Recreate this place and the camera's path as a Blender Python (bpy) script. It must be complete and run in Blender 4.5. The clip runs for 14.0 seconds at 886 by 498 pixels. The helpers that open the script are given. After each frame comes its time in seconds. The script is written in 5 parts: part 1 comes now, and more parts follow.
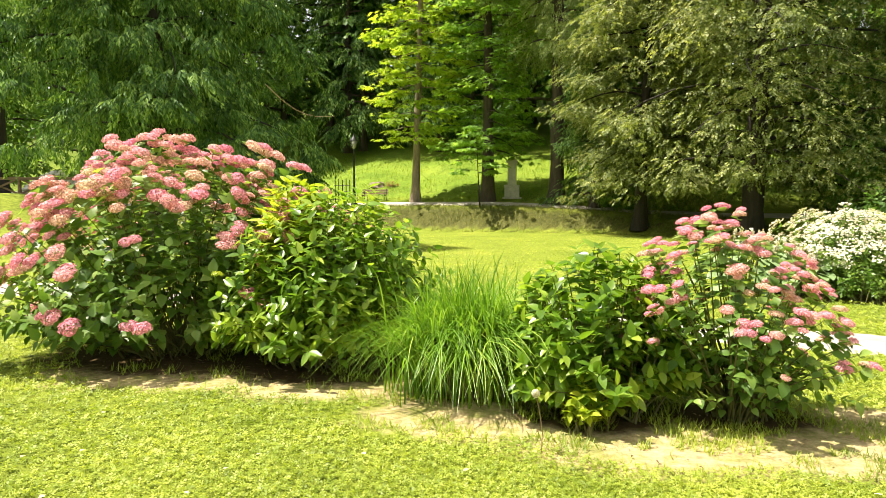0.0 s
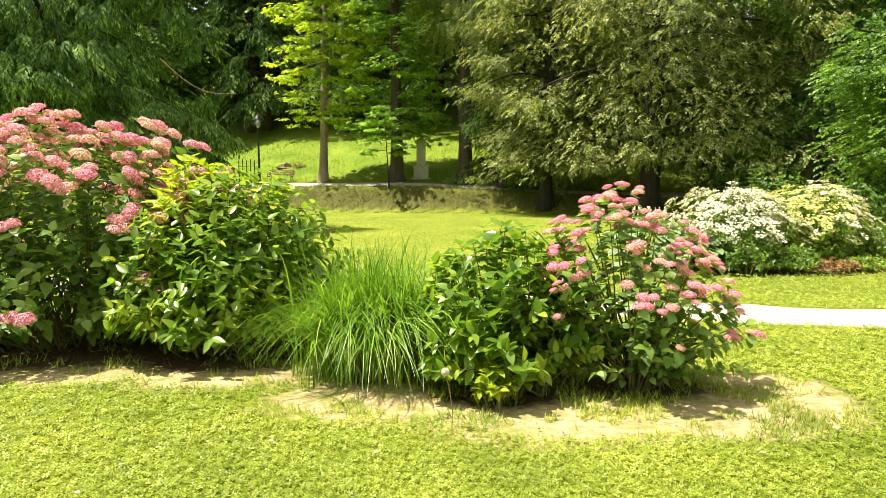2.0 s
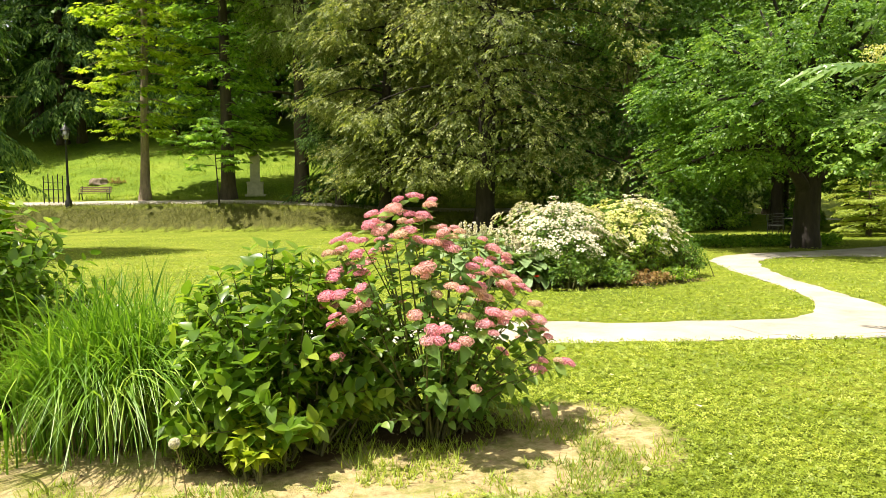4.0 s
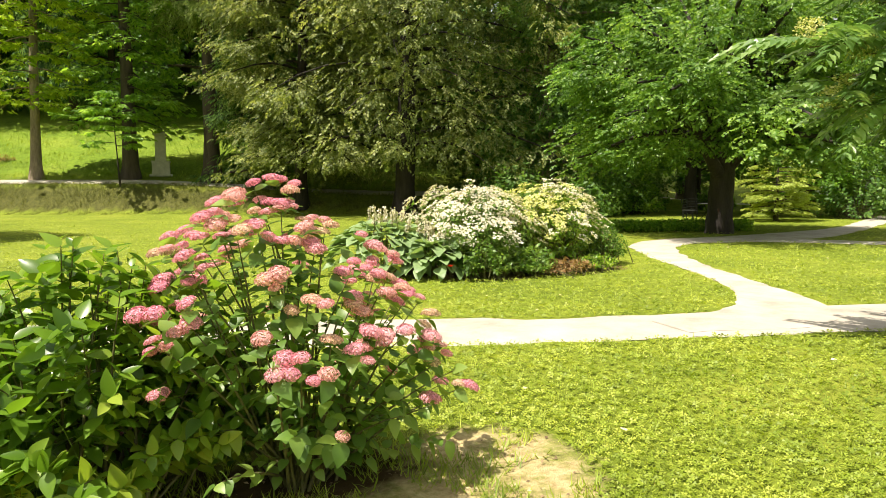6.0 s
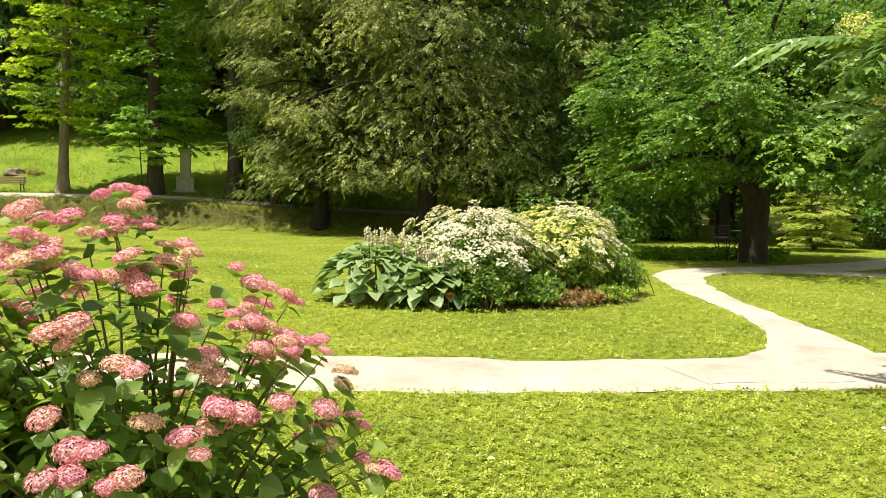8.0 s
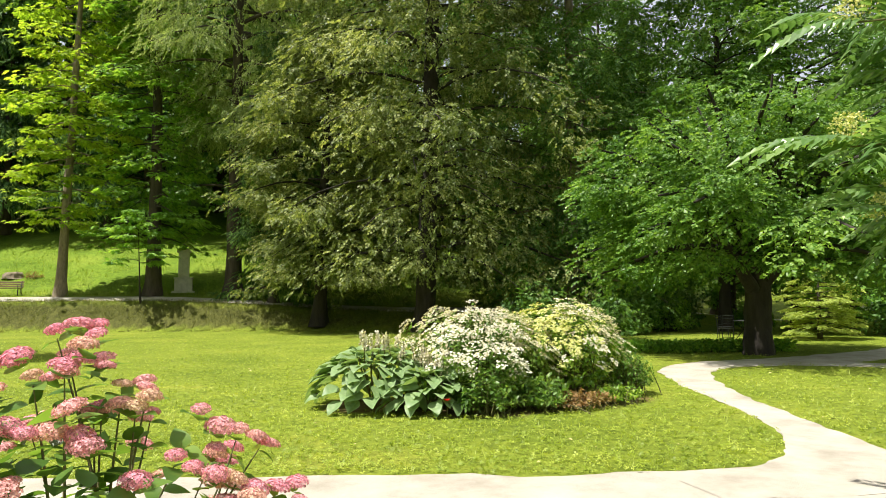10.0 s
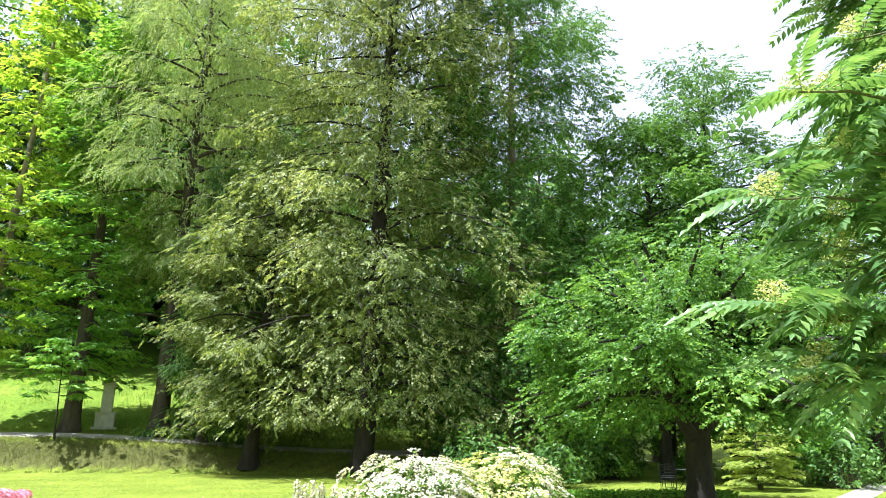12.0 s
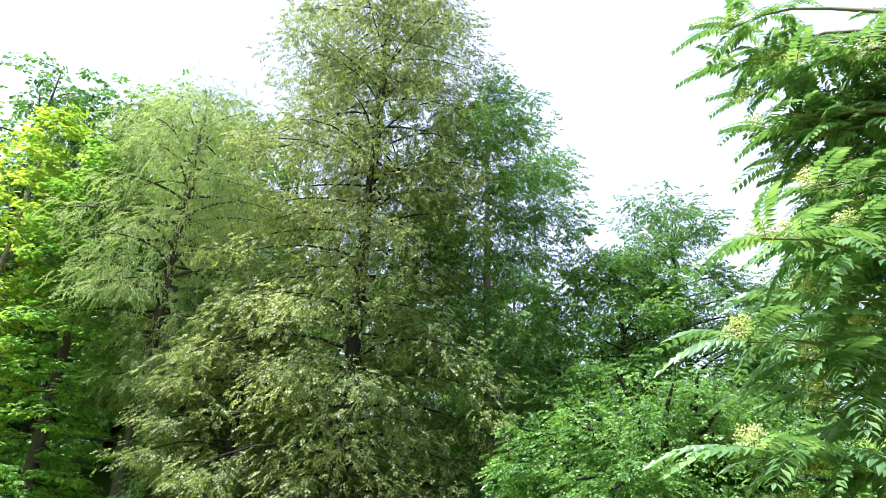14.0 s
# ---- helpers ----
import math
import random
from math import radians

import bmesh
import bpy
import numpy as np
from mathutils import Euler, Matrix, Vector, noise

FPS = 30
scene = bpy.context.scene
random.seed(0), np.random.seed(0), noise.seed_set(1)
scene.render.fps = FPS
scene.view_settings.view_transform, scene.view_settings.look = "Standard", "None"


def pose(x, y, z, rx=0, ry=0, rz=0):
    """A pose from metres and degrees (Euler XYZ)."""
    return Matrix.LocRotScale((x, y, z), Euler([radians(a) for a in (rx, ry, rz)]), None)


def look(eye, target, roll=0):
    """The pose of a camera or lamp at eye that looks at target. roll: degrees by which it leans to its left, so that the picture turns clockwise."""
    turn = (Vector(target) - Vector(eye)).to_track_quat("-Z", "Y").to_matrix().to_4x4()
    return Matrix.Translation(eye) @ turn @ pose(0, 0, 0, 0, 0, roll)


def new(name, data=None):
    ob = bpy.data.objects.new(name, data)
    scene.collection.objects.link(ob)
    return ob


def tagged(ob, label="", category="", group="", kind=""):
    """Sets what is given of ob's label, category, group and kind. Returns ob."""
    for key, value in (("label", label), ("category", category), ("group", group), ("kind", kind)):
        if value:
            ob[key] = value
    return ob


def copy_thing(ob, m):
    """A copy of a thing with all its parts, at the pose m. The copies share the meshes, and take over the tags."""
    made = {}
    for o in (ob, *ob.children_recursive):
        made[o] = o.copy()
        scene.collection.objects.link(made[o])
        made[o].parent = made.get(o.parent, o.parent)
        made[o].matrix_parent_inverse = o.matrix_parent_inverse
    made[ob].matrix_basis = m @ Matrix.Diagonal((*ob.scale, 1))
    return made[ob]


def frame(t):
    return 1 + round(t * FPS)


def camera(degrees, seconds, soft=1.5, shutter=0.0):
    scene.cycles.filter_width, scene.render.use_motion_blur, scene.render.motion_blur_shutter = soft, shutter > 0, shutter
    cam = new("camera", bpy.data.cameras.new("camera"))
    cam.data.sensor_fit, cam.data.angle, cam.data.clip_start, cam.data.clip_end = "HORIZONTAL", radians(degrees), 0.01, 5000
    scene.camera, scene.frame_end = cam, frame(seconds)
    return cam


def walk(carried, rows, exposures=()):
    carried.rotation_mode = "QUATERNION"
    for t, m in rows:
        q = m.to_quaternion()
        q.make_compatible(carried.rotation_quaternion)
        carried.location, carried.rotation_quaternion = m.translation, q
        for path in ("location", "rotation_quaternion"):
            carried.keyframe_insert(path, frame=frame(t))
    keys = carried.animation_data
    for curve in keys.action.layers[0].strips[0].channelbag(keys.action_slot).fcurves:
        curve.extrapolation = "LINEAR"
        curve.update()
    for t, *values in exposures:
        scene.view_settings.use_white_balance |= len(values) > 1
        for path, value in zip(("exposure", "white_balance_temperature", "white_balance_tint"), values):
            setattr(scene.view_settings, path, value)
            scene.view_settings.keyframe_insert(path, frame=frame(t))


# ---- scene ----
# camera and walk: rows of t, x, y, z, yaw, pitch, roll in units of the walk's length
cam = camera(66.8, 14.0, 0.5, 0.0)
METRES, EYE, TILT, LEAN, TURN = 3.85, 1.5, -3.5, 0.0, 0.0
ROWS = [
    (0.0, 0.0, 0.0, 0.0, 0.0, 0.0, -0.0),
    (0.5, -0.0026, -0.0026, 0.0004, -0.32, 0.17, -0.19),
    (1.0, -0.0038, -0.0033, -0.0011, -0.08, -0.01, -0.31),
    (1.5, -0.0037, 0.001, -0.0031, -1.86, -0.37, 0.01),
    (2.0, 0.0046, 0.0113, -0.002, -7.64, -1.67, 0.72),
    (2.5, 0.0433, 0.0354, -0.0076, -9.21, -1.34, 1.32),
    (3.0, 0.1152, 0.067, -0.0044, -9.33, -1.29, -0.51),
    (3.5, 0.1482, 0.1186, -0.0061, -16.11, -1.63, -0.53),
    (4.0, 0.1725, 0.1948, 0.0012, -20.57, -0.51, 1.84),
    (6.5, 0.3812, 0.4232, 0.019, -27.34, -2.39, 1.43),
    (7.0, 0.4484, 0.4664, 0.0172, -24.74, -1.52, -0.19),
    (9.5, 0.5674, 0.5877, 0.0477, -24.52, 4.17, 1.72),
    (10.0, 0.5678, 0.5834, 0.0587, -24.35, 7.57, 1.73),
    (10.5, 0.5642, 0.58, 0.0673, -24.98, 11.49, 1.88),
    (11.0, 0.5634, 0.5762, 0.0764, -25.86, 14.25, 1.39),
    (11.5, 0.5562, 0.569, 0.0815, -27.95, 16.84, 1.12),
    (12.0, 0.5507, 0.5659, 0.0867, -29.41, 19.01, 1.07),
    (12.5, 0.5265, 0.5434, 0.081, -29.35, 22.69, 1.01),
    (13.0, 0.5503, 0.5666, 0.0977, -29.97, 24.92, 0.86),
    (13.5, 0.5508, 0.5651, 0.1031, -31.95, 27.1, 0.1),
    (14.0, 0.5441, 0.5588, 0.1079, -31.86, 29.56, 0.72),
]
walk(cam, [(t, pose(0, 0, EYE, TILT, LEAN, TURN) @ pose(METRES * x, METRES * y, METRES * z, 90 + pitch, roll, yaw)) for t, x, y, z, yaw, pitch, roll in ROWS],
     [(0.0, 1.28, 6750, 19), (3.0, 1.1, 6800, 19), (4.0, 0.96, 6800, 17), (7.0, 0.86, 6800, 17), (9.5, 0.67, 6550, 14), (11.0, 1.08, 5800, 14), (12.5, 1.54, 5300, 20), (13.0, 1.46, 5250, 21), (14.0, 1.42, 5150, 24)])

# ---- world and sun ----
SUN_AZ, SUN_EL = radians(-86), radians(66)          # azimuth from +y towards +x
SUN_DIR = Vector((math.sin(SUN_AZ) * math.cos(SUN_EL), math.cos(SUN_AZ) * math.cos(SUN_EL), math.sin(SUN_EL)))
world = bpy.data.worlds.new("world")
scene.world = world
world.use_nodes = True
wn, wl = world.node_tree.nodes, world.node_tree.links
sky = wn.new("ShaderNodeTexSky")
sky.sky_type, sky.sun_disc = "NISHITA", False
sky.sun_elevation, sky.sun_rotation = SUN_EL, SUN_AZ
sky.air_density, sky.dust_density, sky.ozone_density = 1.0, 4.0, 1.0
haze = wn.new("ShaderNodeMix")                      # thin bright cloud veil over the whole sky
haze.data_type = "RGBA"
haze.inputs["Factor"].default_value = 0.7
haze.inputs["B"].default_value = (7.3, 7.4, 7.3, 1)
wl.new(sky.outputs[0], haze.inputs["A"])
wl.new(haze.outputs["Result"], wn["Background"].inputs["Color"])
wn["Background"].inputs["Strength"].default_value = 0.078
sun = new("sun", bpy.data.lights.new("sun", "SUN"))
sun.data.energy, sun.data.angle, sun.data.color = 5.0, radians(0.6), (1.0, 0.95, 0.84)
sun.matrix_world = look(SUN_DIR * 60, (0, 0, 0))

# ---- materials ----
def nodes_of(name):
    m = bpy.data.materials.new(name)
    m.use_nodes = True
    return m, m.node_tree.nodes, m.node_tree.links, m.node_tree.nodes["Principled BSDF"]


def ramp(n, stops):
    r = n.new("ShaderNodeValToRGB")
    while len(r.color_ramp.elements) < len(stops):
        r.color_ramp.elements.new(0.5)
    for e, (p, c) in zip(r.color_ramp.elements, stops):
        e.position, e.color = p, (*c, 1)
    return r


def coords(n, l, scale, detail=4.0, rough=0.6, dist=0.0):
    tc = n.new("ShaderNodeTexCoord")
    nz = n.new("ShaderNodeTexNoise")
    nz.inputs["Scale"].default_value, nz.inputs["Detail"].default_value = scale, detail
    nz.inputs["Roughness"].default_value, nz.inputs["Distortion"].default_value = rough, dist
    l.new(tc.outputs["Object"], nz.inputs["Vector"])
    return nz


def mixed(n, l, fac, a, b, how="MIX"):
    m = n.new("ShaderNodeMix")
    m.data_type, m.blend_type = "RGBA", how
    for sock, v in (("Factor", fac), ("A", a), ("B", b)):
        if isinstance(v, (int, float)):
            m.inputs[sock].default_value = v
        elif isinstance(v, tuple):
            m.inputs[sock].default_value = (*v, 1)
        else:
            l.new(v, m.inputs[sock])
    return m.outputs["Result"]


def leaf_mat(name, dark, mid, light, trans=0.35, rough=0.5, patch=0.5, spec=0.4):
    """Leaf: hue by island, slow patches through the crown, light passing through."""
    m, n, l, p = nodes_of(name)
    geo = n.new("ShaderNodeNewGeometry")
    r = ramp(n, [(0.0, dark), (0.5, mid), (1.0, light)])
    nz = coords(n, l, patch, 2.0)
    add = n.new("ShaderNodeMath")
    add.operation = "MULTIPLY_ADD"
    add.inputs[1].default_value = 0.55
    l.new(geo.outputs["Random Per Island"], add.inputs[0])
    sub = n.new("ShaderNodeMath")
    sub.operation = "MULTIPLY_ADD"
    sub.inputs[1].default_value, sub.inputs[2].default_value = 1.3, -0.42
    l.new(nz.outputs["Fac"], sub.inputs[0])
    l.new(sub.outputs[0], add.inputs[2])
    l.new(add.outputs[0], r.inputs["Fac"])
    l.new(r.outputs["Color"], p.inputs["Base Color"])
    p.inputs["Roughness"].default_value = rough
    p.inputs["Specular IOR Level"].default_value = spec
    tr = n.new("ShaderNodeBsdfTranslucent")
    tint = mixed(n, l, 1.0, r.outputs["Color"], (1.5, 1.45, 0.7), "MULTIPLY")
    l.new(tint, tr.inputs["Color"])
    mx = n.new("ShaderNodeMixShader")
    mx.inputs[0].default_value = trans
    l.new(p.outputs[0], mx.inputs[1])
    l.new(tr.outputs[0], mx.inputs[2])
    l.new(mx.outputs[0], n["Material Output"].inputs["Surface"])
    return m


def rough_mat(name, stops, scale, rough=0.85, bump=0.3, bscale=None, metal=0.0, stretch=None):
    m, n, l, p = nodes_of(name)
    nz = coords(n, l, scale, 6.0, 0.65)
    nb = coords(n, l, bscale or scale * 6, 5.0, 0.7)
    if stretch:
        for z in (nz, nb):
            mp = n.new("ShaderNodeMapping")
            mp.inputs["Scale"].default_value = stretch
            l.new(z.inputs["Vector"].links[0].from_socket, mp.inputs["Vector"])
            l.new(mp.outputs[0], z.inputs["Vector"])
    r = ramp(n, stops)
    both = n.new("ShaderNodeMath")
    both.operation = "MULTIPLY_ADD"
    both.inputs[1].default_value = 0.4
    off = n.new("ShaderNodeMath")
    off.operation = "MULTIPLY_ADD"
    off.inputs[1].default_value, off.inputs[2].default_value = 1.2, -0.3
    l.new(nz.outputs["Fac"], off.inputs[0])
    l.new(nb.outputs["Fac"], both.inputs[0])
    l.new(off.outputs[0], both.inputs[2])
    l.new(both.outputs[0], r.inputs["Fac"])
    l.new(r.outputs["Color"], p.inputs["Base Color"])
    bp = n.new("ShaderNodeBump")
    bp.inputs["Strength"].default_value, bp.inputs["Distance"].default_value = bump, 0.03
    l.new(nb.outputs["Fac"], bp.inputs["Height"])
    l.new(bp.outputs["Normal"], p.inputs["Normal"])
    p.inputs["Roughness"].default_value, p.inputs["Metallic"].default_value = rough, metal
    return m


M_BARK = rough_mat("bark", [(0.2, (0.02, 0.015, 0.011)), (0.8, (0.1, 0.078, 0.055))], 3, 0.9, 0.8, 14, stretch=(1, 1, 0.25))
M_BARK_DARK = rough_mat("bark_dark", [(0.2, (0.01, 0.008, 0.006)), (0.8, (0.05, 0.04, 0.03))], 3, 0.95, 0.9, 10, stretch=(1, 1, 0.25))
M_BARK_PALE = rough_mat("bark_pale", [(0.2, (0.11, 0.085, 0.055)), (0.85, (0.36, 0.29, 0.2))], 3, 0.9, 0.7, 12, stretch=(1, 1, 0.3))
M_STEM = rough_mat("stem", [(0.2, (0.06, 0.07, 0.02)), (0.8, (0.17, 0.15, 0.05))], 20, 0.7, 0.2)
M_DRY = rough_mat("dry_stem", [(0.2, (0.14, 0.09, 0.04)), (0.8, (0.33, 0.24, 0.12))], 20, 0.8, 0.2)
L_HYD = leaf_mat("hydrangea_leaf", (0.045, 0.11, 0.018), (0.13, 0.245, 0.04), (0.34, 0.46, 0.11), 0.45, 0.4, 1.2)
L_SHRUB = leaf_mat("shrub_leaf", (0.04, 0.11, 0.01), (0.15, 0.28, 0.024), (0.44, 0.53, 0.075), 0.45, 0.3, 1.4)
L_GRASS = leaf_mat("grass_blade", (0.05, 0.14, 0.012), (0.15, 0.31, 0.025), (0.4, 0.54, 0.09), 0.4, 0.4, 1.5)
L_LAWN = leaf_mat("lawn_blade", (0.1, 0.165, 0.014), (0.25, 0.335, 0.03), (0.45, 0.5, 0.085), 0.35, 0.5, 0.9)
L_HOSTA = leaf_mat("hosta_leaf", (0.1, 0.18, 0.07), (0.21, 0.32, 0.13), (0.45, 0.53, 0.28), 0.3, 0.48, 1.6)
L_SPRUCE = leaf_mat("spruce_needle", (0.018, 0.052, 0.016), (0.08, 0.175, 0.04), (0.34, 0.5, 0.12), 0.28, 0.65, 0.9, 0.25)
L_YELLOW = leaf_mat("chestnut_leaf_bright", (0.12, 0.23, 0.022), (0.31, 0.45, 0.04), (0.6, 0.66, 0.09), 0.55, 0.5, 0.25)
L_CHEST = leaf_mat("chestnut_leaf", (0.06, 0.17, 0.022), (0.19, 0.36, 0.045), (0.42, 0.58, 0.1), 0.52, 0.5, 0.25)
L_OLIVE = leaf_mat("elm_leaf", (0.055, 0.09, 0.022), (0.17, 0.22, 0.06), (0.48, 0.51, 0.2), 0.4, 0.5, 0.3)
L_WILLOW = leaf_mat("willow_leaf", (0.12, 0.18, 0.05), (0.27, 0.35, 0.12), (0.48, 0.55, 0.26), 0.5, 0.55, 0.3)
L_OAK = leaf_mat("oak_leaf", (0.035, 0.1, 0.016), (0.1, 0.215, 0.03), (0.28, 0.43, 0.08), 0.4, 0.42, 0.4)
L_DARK = leaf_mat("dark_leaf", (0.03, 0.09, 0.02), (0.1, 0.21, 0.038), (0.24, 0.37, 0.08), 0.42, 0.5, 0.2)
L_AIL = leaf_mat("ailanthus_leaf", (0.055, 0.13, 0.035), (0.15, 0.27, 0.08), (0.4, 0.52, 0.19), 0.42, 0.33, 1.0)
L_WHITE = leaf_mat("white_bloom", (0.42, 0.4, 0.3), (0.68, 0.64, 0.52), (0.82, 0.79, 0.7), 0.25, 0.7, 2.0, 0.2)
L_CREAM = leaf_mat("cream_bloom", (0.4, 0.42, 0.12), (0.6, 0.6, 0.22), (0.8, 0.78, 0.5), 0.3, 0.7, 1.2, 0.2)
L_RUST = leaf_mat("rusty_leaf", (0.12, 0.06, 0.025), (0.27, 0.16, 0.06), (0.36, 0.3, 0.1), 0.3, 0.6, 2.0)
L_LAYER = leaf_mat("layered_leaf", (0.16, 0.23, 0.04), (0.34, 0.42, 0.08), (0.55, 0.6, 0.15), 0.45, 0.5, 0.6)
L_TWIG = leaf_mat("soil_litter", (0.12, 0.08, 0.04), (0.24, 0.17, 0.09), (0.4, 0.3, 0.17), 0.1, 0.8, 3.0)
L_GOLD = leaf_mat("golden_leaf", (0.13, 0.23, 0.016), (0.3, 0.39, 0.026), (0.58, 0.6, 0.07), 0.42, 0.4, 1.5)
L_RED = leaf_mat("red_petal", (0.5, 0.02, 0.02), (0.7, 0.04, 0.03), (0.8, 0.1, 0.06), 0.3)


def head_mat():
    m, n, l, p = nodes_of("hydrangea_bloom")
    oi = n.new("ShaderNodeObjectInfo")
    geo = n.new("ShaderNodeNewGeometry")
    r = ramp(n, [(0.0, (0.8, 0.28, 0.37)), (0.4, (0.84, 0.38, 0.42)), (0.72, (0.8, 0.43, 0.35)), (1.0, (0.72, 0.5, 0.32))])
    l.new(oi.outputs["Random"], r.inputs["Fac"])
    rr = ramp(n, [(0.0, (0.55, 0.5, 0.5)), (0.6, (1, 1, 1)), (1.0, (1.3, 1.5, 1.45))])
    l.new(geo.outputs["Random Per Island"], rr.inputs["Fac"])
    c = mixed(n, l, 1.0, r.outputs["Color"], rr.outputs["Color"], "MULTIPLY")
    l.new(c, p.inputs["Base Color"])
    p.inputs["Roughness"].default_value = 0.75
    tr = n.new("ShaderNodeBsdfTranslucent")
    l.new(c, tr.inputs["Color"])
    mx = n.new("ShaderNodeMixShader")
    mx.inputs[0].default_value = 0.3
    l.new(p.outputs[0], mx.inputs[1])
    l.new(tr.outputs[0], mx.inputs[2])
    l.new(mx.outputs[0], n["Material Output"].inputs["Surface"])
    return m


M_HEAD = head_mat()

# ---- plan: bare soil patches, paths, terrain ----
# bare soil: x, y, half-width, half-depth
SOIL = [(-2.3, 6.1, 1.5, 0.7), (-0.7, 5.7, 1.3, 0.6), (0.5, 4.75, 1.1, 0.6), (1.5, 4.25, 1.2, 0.62), (2.5, 4.45, 0.85, 0.5), (2.6, 3.92, 0.7, 0.38), (3.0, 4.4, 0.62, 0.62)]
# leaf mould under the near shrubs, their shade painted in: same columns
SHADED_MOULD = [(-2.6, 6.85, 1.6, 0.95), (-1.0, 6.35, 1.1, 0.75), (0.3, 5.5, 0.55, 0.4), (1.15, 4.85, 0.65, 0.45), (2.15, 4.75, 0.6, 0.38)]
ISLAND = [(5.5, 12.2, 0.8, 0.8), (7.1, 11.35, 1.35, 1.0), (8.7, 11.5, 1.3, 1.1)]


def np_noise(x, y, s, seed=0):
    """Smooth value noise on arrays."""
    g = np.random.RandomState(seed).rand(64, 64)
    u, v = np.asarray(x) * s + 1000.0, np.asarray(y) * s + 1000.0
    i, j = np.floor(u).astype(int), np.floor(v).astype(int)
    a, b = u - i, v - j
    a, b = a * a * (3 - 2 * a), b * b * (3 - 2 * b)
    q = lambda ii, jj: g[ii % 64, jj % 64]
    return (q(i, j) * (1 - a) + q(i + 1, j) * a) * (1 - b) + (q(i, j + 1) * (1 - a) + q(i + 1, j + 1) * a) * b


def smooth(a, b, x):
    t = np.clip((np.asarray(x, float) - a) / (b - a), 0, 1)
    return t * t * (3 - 2 * t)


def foot_y(x):
    return np.clip(40.6 - 0.5 * (np.asarray(x, float) - 3.5), 33.0, 52.0)


def ground_z(x, y):
    x, y = np.asarray(x, float), np.asarray(y, float)
    d = y - foot_y(x)
    top = 1.62 - 0.7 * smooth(2, 18, x)
    keep = 1 - smooth(30, 44, x) * 0.9
    bank = smooth(0.0, 2.0, d) * top * keep
    bank = bank + np.clip(d - 1.9, 0, 4.4) * 0.13 * keep
    hill = (np.clip(d - 6.0, 0, 60) * 0.30 + np.clip(d - 24, 0, 200) * 0.1) * (1 - smooth(16, 34, x) * 0.85)
    und = 0.05 * (np_noise(x, y, 0.25, 3) - 0.5) * smooth(8, 16, y)
    und = und + 2.25 * smooth(22, 33, y) * (1 - smooth(-22, -15, x)) * (1 - smooth(38, 50, y))
    far = smooth(62, 150, np.hypot(x, y)) * 26 * (1 - smooth(20, 34, d) * (x < 16))
    return bank + hill * smooth(5.5, 8.5, d) * (1 - smooth(100, 300, np.hypot(x, y))) + und + far


def soil_mask(x, y, beds=SOIL):
    best = np.zeros(np.shape(x))
    wob = (np_noise(x, y, 2.2, 5) - 0.5) * 0.5 + (np_noise(x, y, 7, 6) - 0.5) * 0.35
    for cx, cy, rx, ry in beds:
        d = np.hypot((x - cx) / rx, (y - cy) / ry) + wob
        best = np.maximum(best, 1 - smooth(0.8, 1.05, d))
    return best


# paths: lines of x, y, half-width
PATHS = [
    ("garden_path", [(-60, 30.0, 0.8), (-30, 21.4, 0.8), (-14, 15.2, 0.8), (-8.4, 12.7, 0.78), (-4, 10.95, 0.72), (0, 9.3, 0.66), (3.0, 8.05, 0.64), (4.15, 7.55, 0.63), (5.17, 7.12, 0.6), (6.25, 6.7, 0.58), (7.2, 6.4, 0.6), (8.4, 6.08, 0.66), (9.7, 5.65, 0.75), (15, 3.2, 0.85), (30, -4, 0.9)]),
    ("curved_path", [(6.5, 6.6, 0.3), (7.3, 6.5, 0.5), (7.95, 6.5, 0.6), (8.6, 6.8, 0.58), (9.17, 7.36, 0.46), (9.64, 8.1, 0.36), (10.13, 8.95, 0.31), (10.62, 9.8, 0.31), (11.52, 11.35, 0.37), (12.65, 13.0, 0.5), (13.6, 14.05, 0.62), (14.9, 14.6, 0.72), (16.6, 14.5, 0.8), (19.5, 14.4, 0.85), (24, 15.6, 0.55), (32, 19, 0.5), (50, 27, 0.5)]),
    ("branch_path", [(16.8, 14.1, 0.5), (18.2, 12.9, 0.55), (20, 10.7, 0.5), (25, 6, 0.5), (40, -4, 0.5)]),
]


def curve_through(pts, step=0.2):
    """Catmull-Rom samples through rows of numbers."""
    p = np.array(pts, float)
    p = np.vstack([2 * p[0] - p[1], p, 2 * p[-1] - p[-2]])
    out = []
    for i in range(1, len(p) - 2):
        n = max(2, int(np.linalg.norm(p[i + 1, :2] - p[i, :2]) / step))
        t = np.linspace(0, 1, n, endpoint=False)[:, None]
        a, b, c, d = p[i - 1], p[i], p[i + 1], p[i + 2]
        out.append(0.5 * (2 * b + (c - a) * t + (2 * a - 5 * b + 4 * c - d) * t * t + (3 * b - a - 3 * c + d) * t ** 3))
    return np.vstack(out + [p[-2:-1]])


PATH_LINES = {name: curve_through(pts) for name, pts in PATHS}


def upper_line():
    x = np.arange(-60, 45, 0.5)
    return np.stack([x, foot_y(x) + 3.0, np.full(len(x), 0.75)], 1)


def path_dist(x, y):
    """Metres outside the edge of the nearest garden path (negative inside)."""
    x, y = np.asarray(x, float), np.asarray(y, float)
    best = np.full(x.shape, 99.0)
    for line in PATH_LINES.values():
        for cx, cy, w in line[::2]:
            best = np.minimum(best, np.hypot(x - cx, y - cy) - w)
    return best


